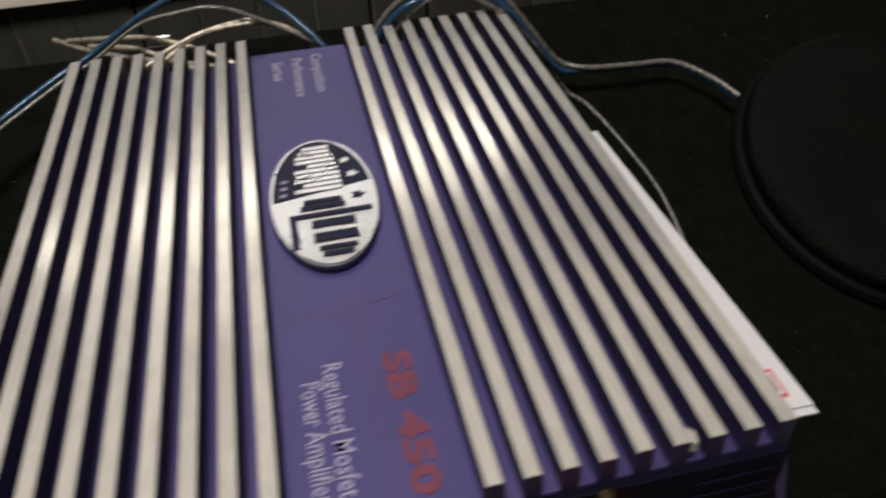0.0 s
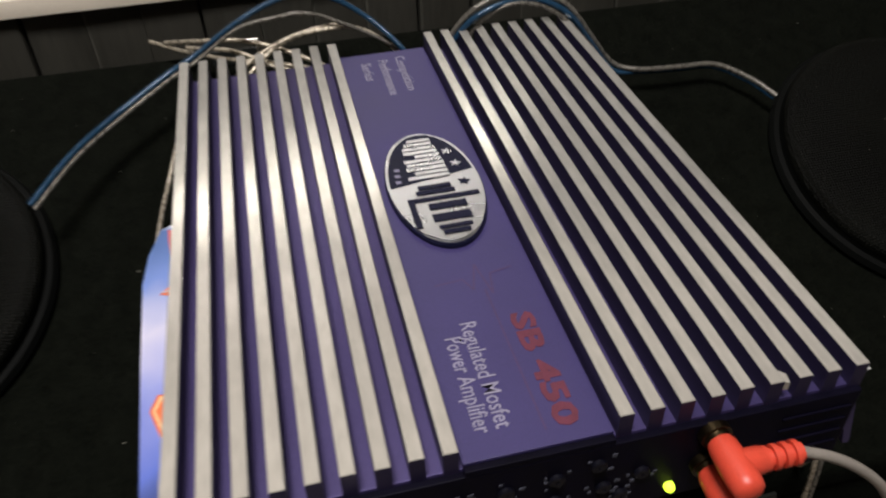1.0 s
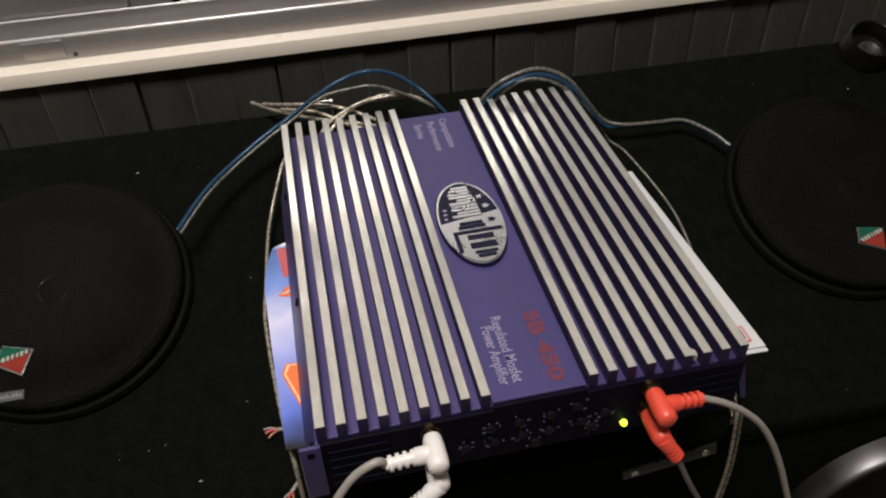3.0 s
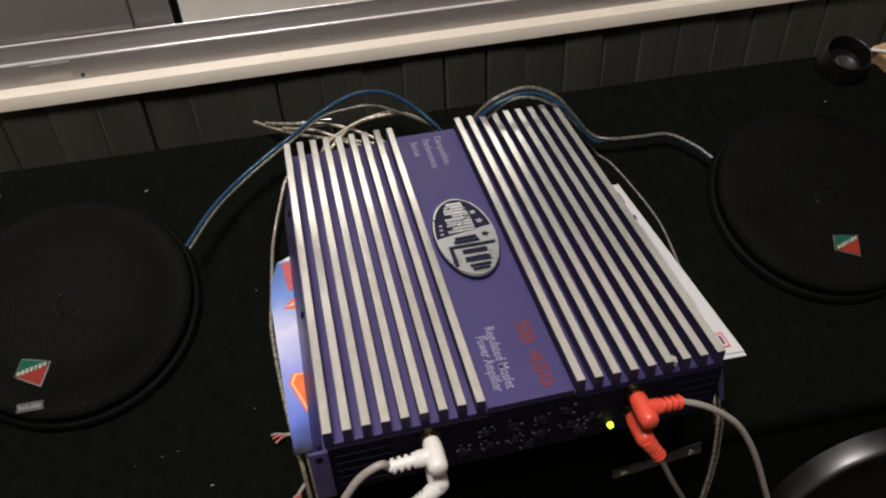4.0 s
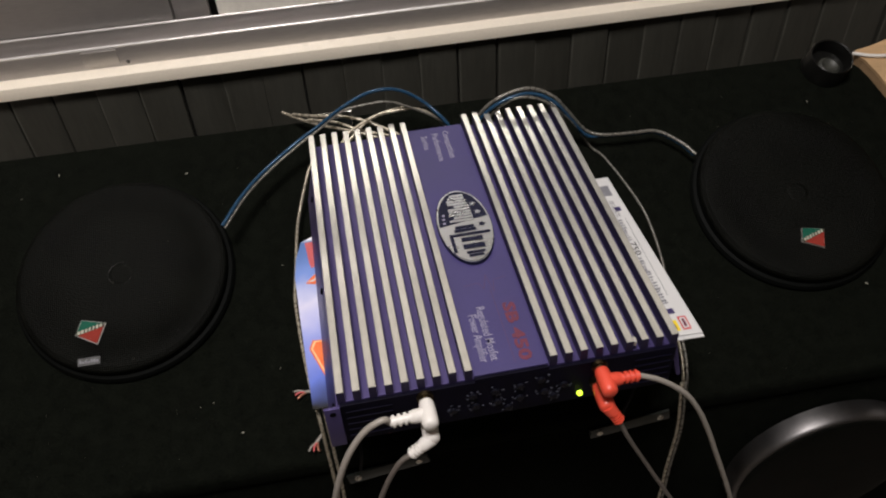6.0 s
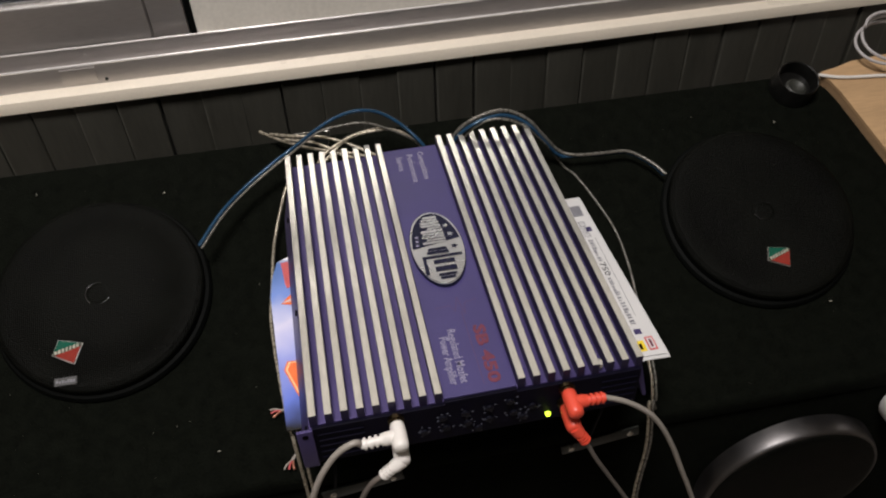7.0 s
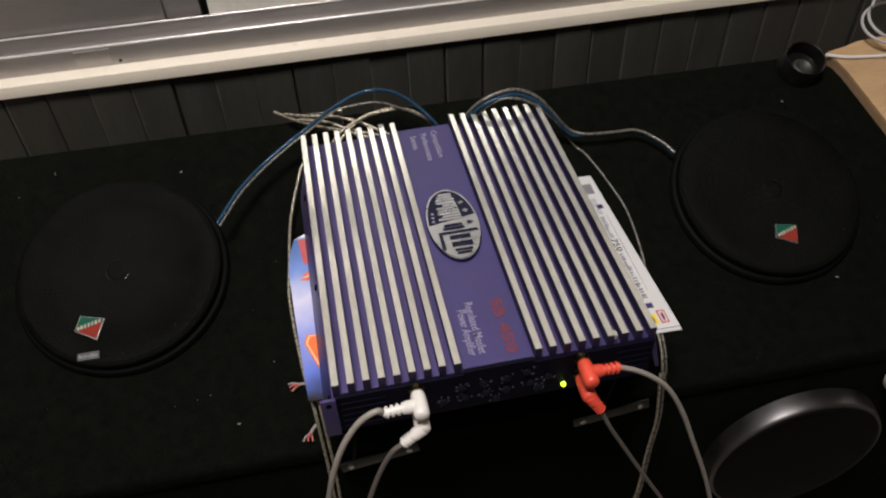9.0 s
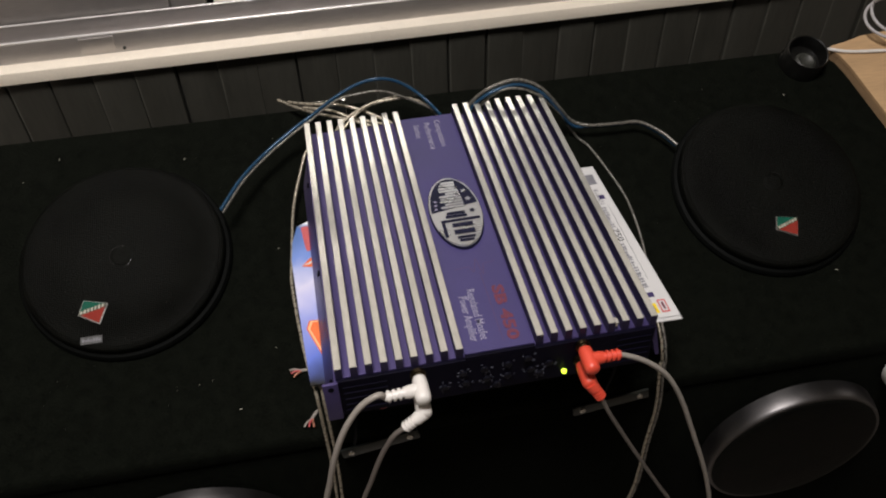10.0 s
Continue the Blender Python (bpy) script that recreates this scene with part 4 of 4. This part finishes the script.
def cup():
    m = Matrix.Translation(on_top(0.4405, 0.3480)) @ CAB.to_quaternion().to_matrix().to_4x4()
    ob = thing("black_cup", m, "small open black plastic cap on the carpet", "cap")
    k = 0.92
    part("wall", lathe([(r * k, h) for r, h in ((0.0, 0.0), (0.0260, 0.0), (0.0265, 0.003), (0.0245, 0.007), (0.0250, 0.0210), (0.0240, 0.0230), (0.0228, 0.0220), (0.0215, 0.0060), (0.0, 0.0050))], 56), CUP_BLACK, ob, "thin round black wall", smooth=40)
    part("boss", lathe([(0.0, 0.0050), (0.0120, 0.0052), (0.0115, 0.0090), (0.0085, 0.0105), (0.0045, 0.0080), (0.0, 0.0078)], 32, Matrix.Translation((0.002, -0.003, 0))), CUP_GREY, ob, "dusty grey boss inside", smooth=40)


cup()


def plywood():
    m = Matrix.Translation(on_top(0.466, 0.3370)) @ CAB.to_quaternion().to_matrix().to_4x4()
    ob = thing("plywood_board", m, "bare plywood offcut lying on the carpet", "board")
    out = [(0.0085, 0.0150), (0.0090, 0.0215), (0.028, 0.0250), (0.049, 0.0306), (0.09, 0.034), (0.145, 0.036), (0.145, -0.23), (0.079, -0.23), (0.039, -0.075), (0.0217, -0.0087), (0.015, 0.008)]
    part("face_ply", prism(out, 0.010, 0.0135), WOOD, ob, "pale wood face")
    part("core", prism([(x + 0.0006, y - 0.0005) for x, y in out], 0.0, 0.010), WOOD_EDGE, ob, "darker layered edge")


plywood()
cable([tuple(on_top(0.4689, 0.3519, 0.0160)), tuple(on_top(0.4936, 0.3453, 0.0158)), tuple(on_top(0.5387, 0.3404, 0.0158)), tuple(on_top(0.590, 0.335, 0.0158))], 0.0019, WHITE_PLASTIC, "white cable lying across the plywood", "white cable on the plywood", "white_cable")
coil = []
for k in range(40):
    a = 2 * math.pi * k / 16
    coil.append(tuple(on_top(0.558 + 0.040 * math.cos(a) + 0.002 * math.sin(a * 0.37), 0.370 + 0.028 * math.sin(a), 0.0175 + 0.010 + 0.009 * math.sin(a * 0.4 + 1) + 0.0004 * k)))
cable(coil, 0.0017, COIL_WHITE, "white cable coiled on the plywood", "white cable on the plywood", "white_cable", steps=3)


def clip():
    o = on_top(-0.0965, 0.3620, 0.0)
    ob = thing("wire_bracket", Matrix.Translation(o), "small thin metal bracket behind the amplifier", "bracket")
    part("frame", tube([(-0.012, 0.0, 0.0), (-0.012, 0.004, 0.016), (-0.011, 0.004, 0.0175), (0.020, 0.003, 0.0170), (0.021, 0.002, 0.016), (0.021, -0.002, 0.004)], 0.0008, 6, 4), SCREW, ob, smooth=60)
    part("plate", boxed(-0.010, 0.020, 0.0005, 0.0017, 0.002, 0.012), STEEL, ob, "dark thin plate")


clip()


def lint():
    """Lint and dust on the carpet."""
    bm = bmesh.new()
    rnd = random.Random(21)
    spots = [(-0.3708, 0.3555, 0.0045), (-0.4058, 0.3362, 0.003), (-0.2137, 0.0927, 0.0034), (-0.2485, 0.1190, 0.0018), (-0.2688, 0.1169, 0.0015), (0.4072, 0.3139, 0.003), (0.3864, 0.1226, 0.0045), (0.3173, 0.3337, 0.002), (-0.2471, 0.3377, 0.0036), (-0.1636, 0.2314, 0.0024), (-0.1763, 0.1397, 0.002), (-0.2367, 0.1208, 0.002), (0.2535, 0.1955, 0.0028)]
    for k in range(150):
        spots.append((rnd.uniform(-0.41, 0.46), rnd.uniform(0.06, 0.36), rnd.choice((0.0004, 0.0005, 0.0006, 0.0009))))
    on_disc = set()
    for k in range(90):
        a, q = rnd.uniform(0, 2 * math.pi), 0.086 * math.sqrt(rnd.random())
        cx, cy = rnd.choice(((-0.307, 0.242), (0.344, 0.215)))
        on_disc.add(len(spots))
        spots.append((cx + q * math.cos(a), cy + q * math.sin(a) * 0.93, rnd.choice((0.0004, 0.0005, 0.0007))))
    for k, (x, y, s) in enumerate(spots):
        a = rnd.uniform(0, math.pi)
        o = on_top(x, y, 0.0207 if k in on_disc else 0.0004)
        u = Vector((math.cos(a), math.sin(a) * 0.93, math.sin(a) * 0.36)) * s * 0.5
        w = Vector((-math.sin(a), math.cos(a) * 0.93, math.cos(a) * 0.36)) * s * rnd.uniform(0.12, 0.35)
        vs = [bm.verts.new(o + q) for q in (-u, w * 0.8, u, -w)]
        top = bm.verts.new(o + Vector((0, -0.0002, 0.0006)))
        for i in range(4):
            bm.faces.new((vs[i], vs[(i + 1) % 4], top))
    solid("lint", bm, LINT, "pale lint and dust specks on black carpet", "lint", kind="stuff")


lint()
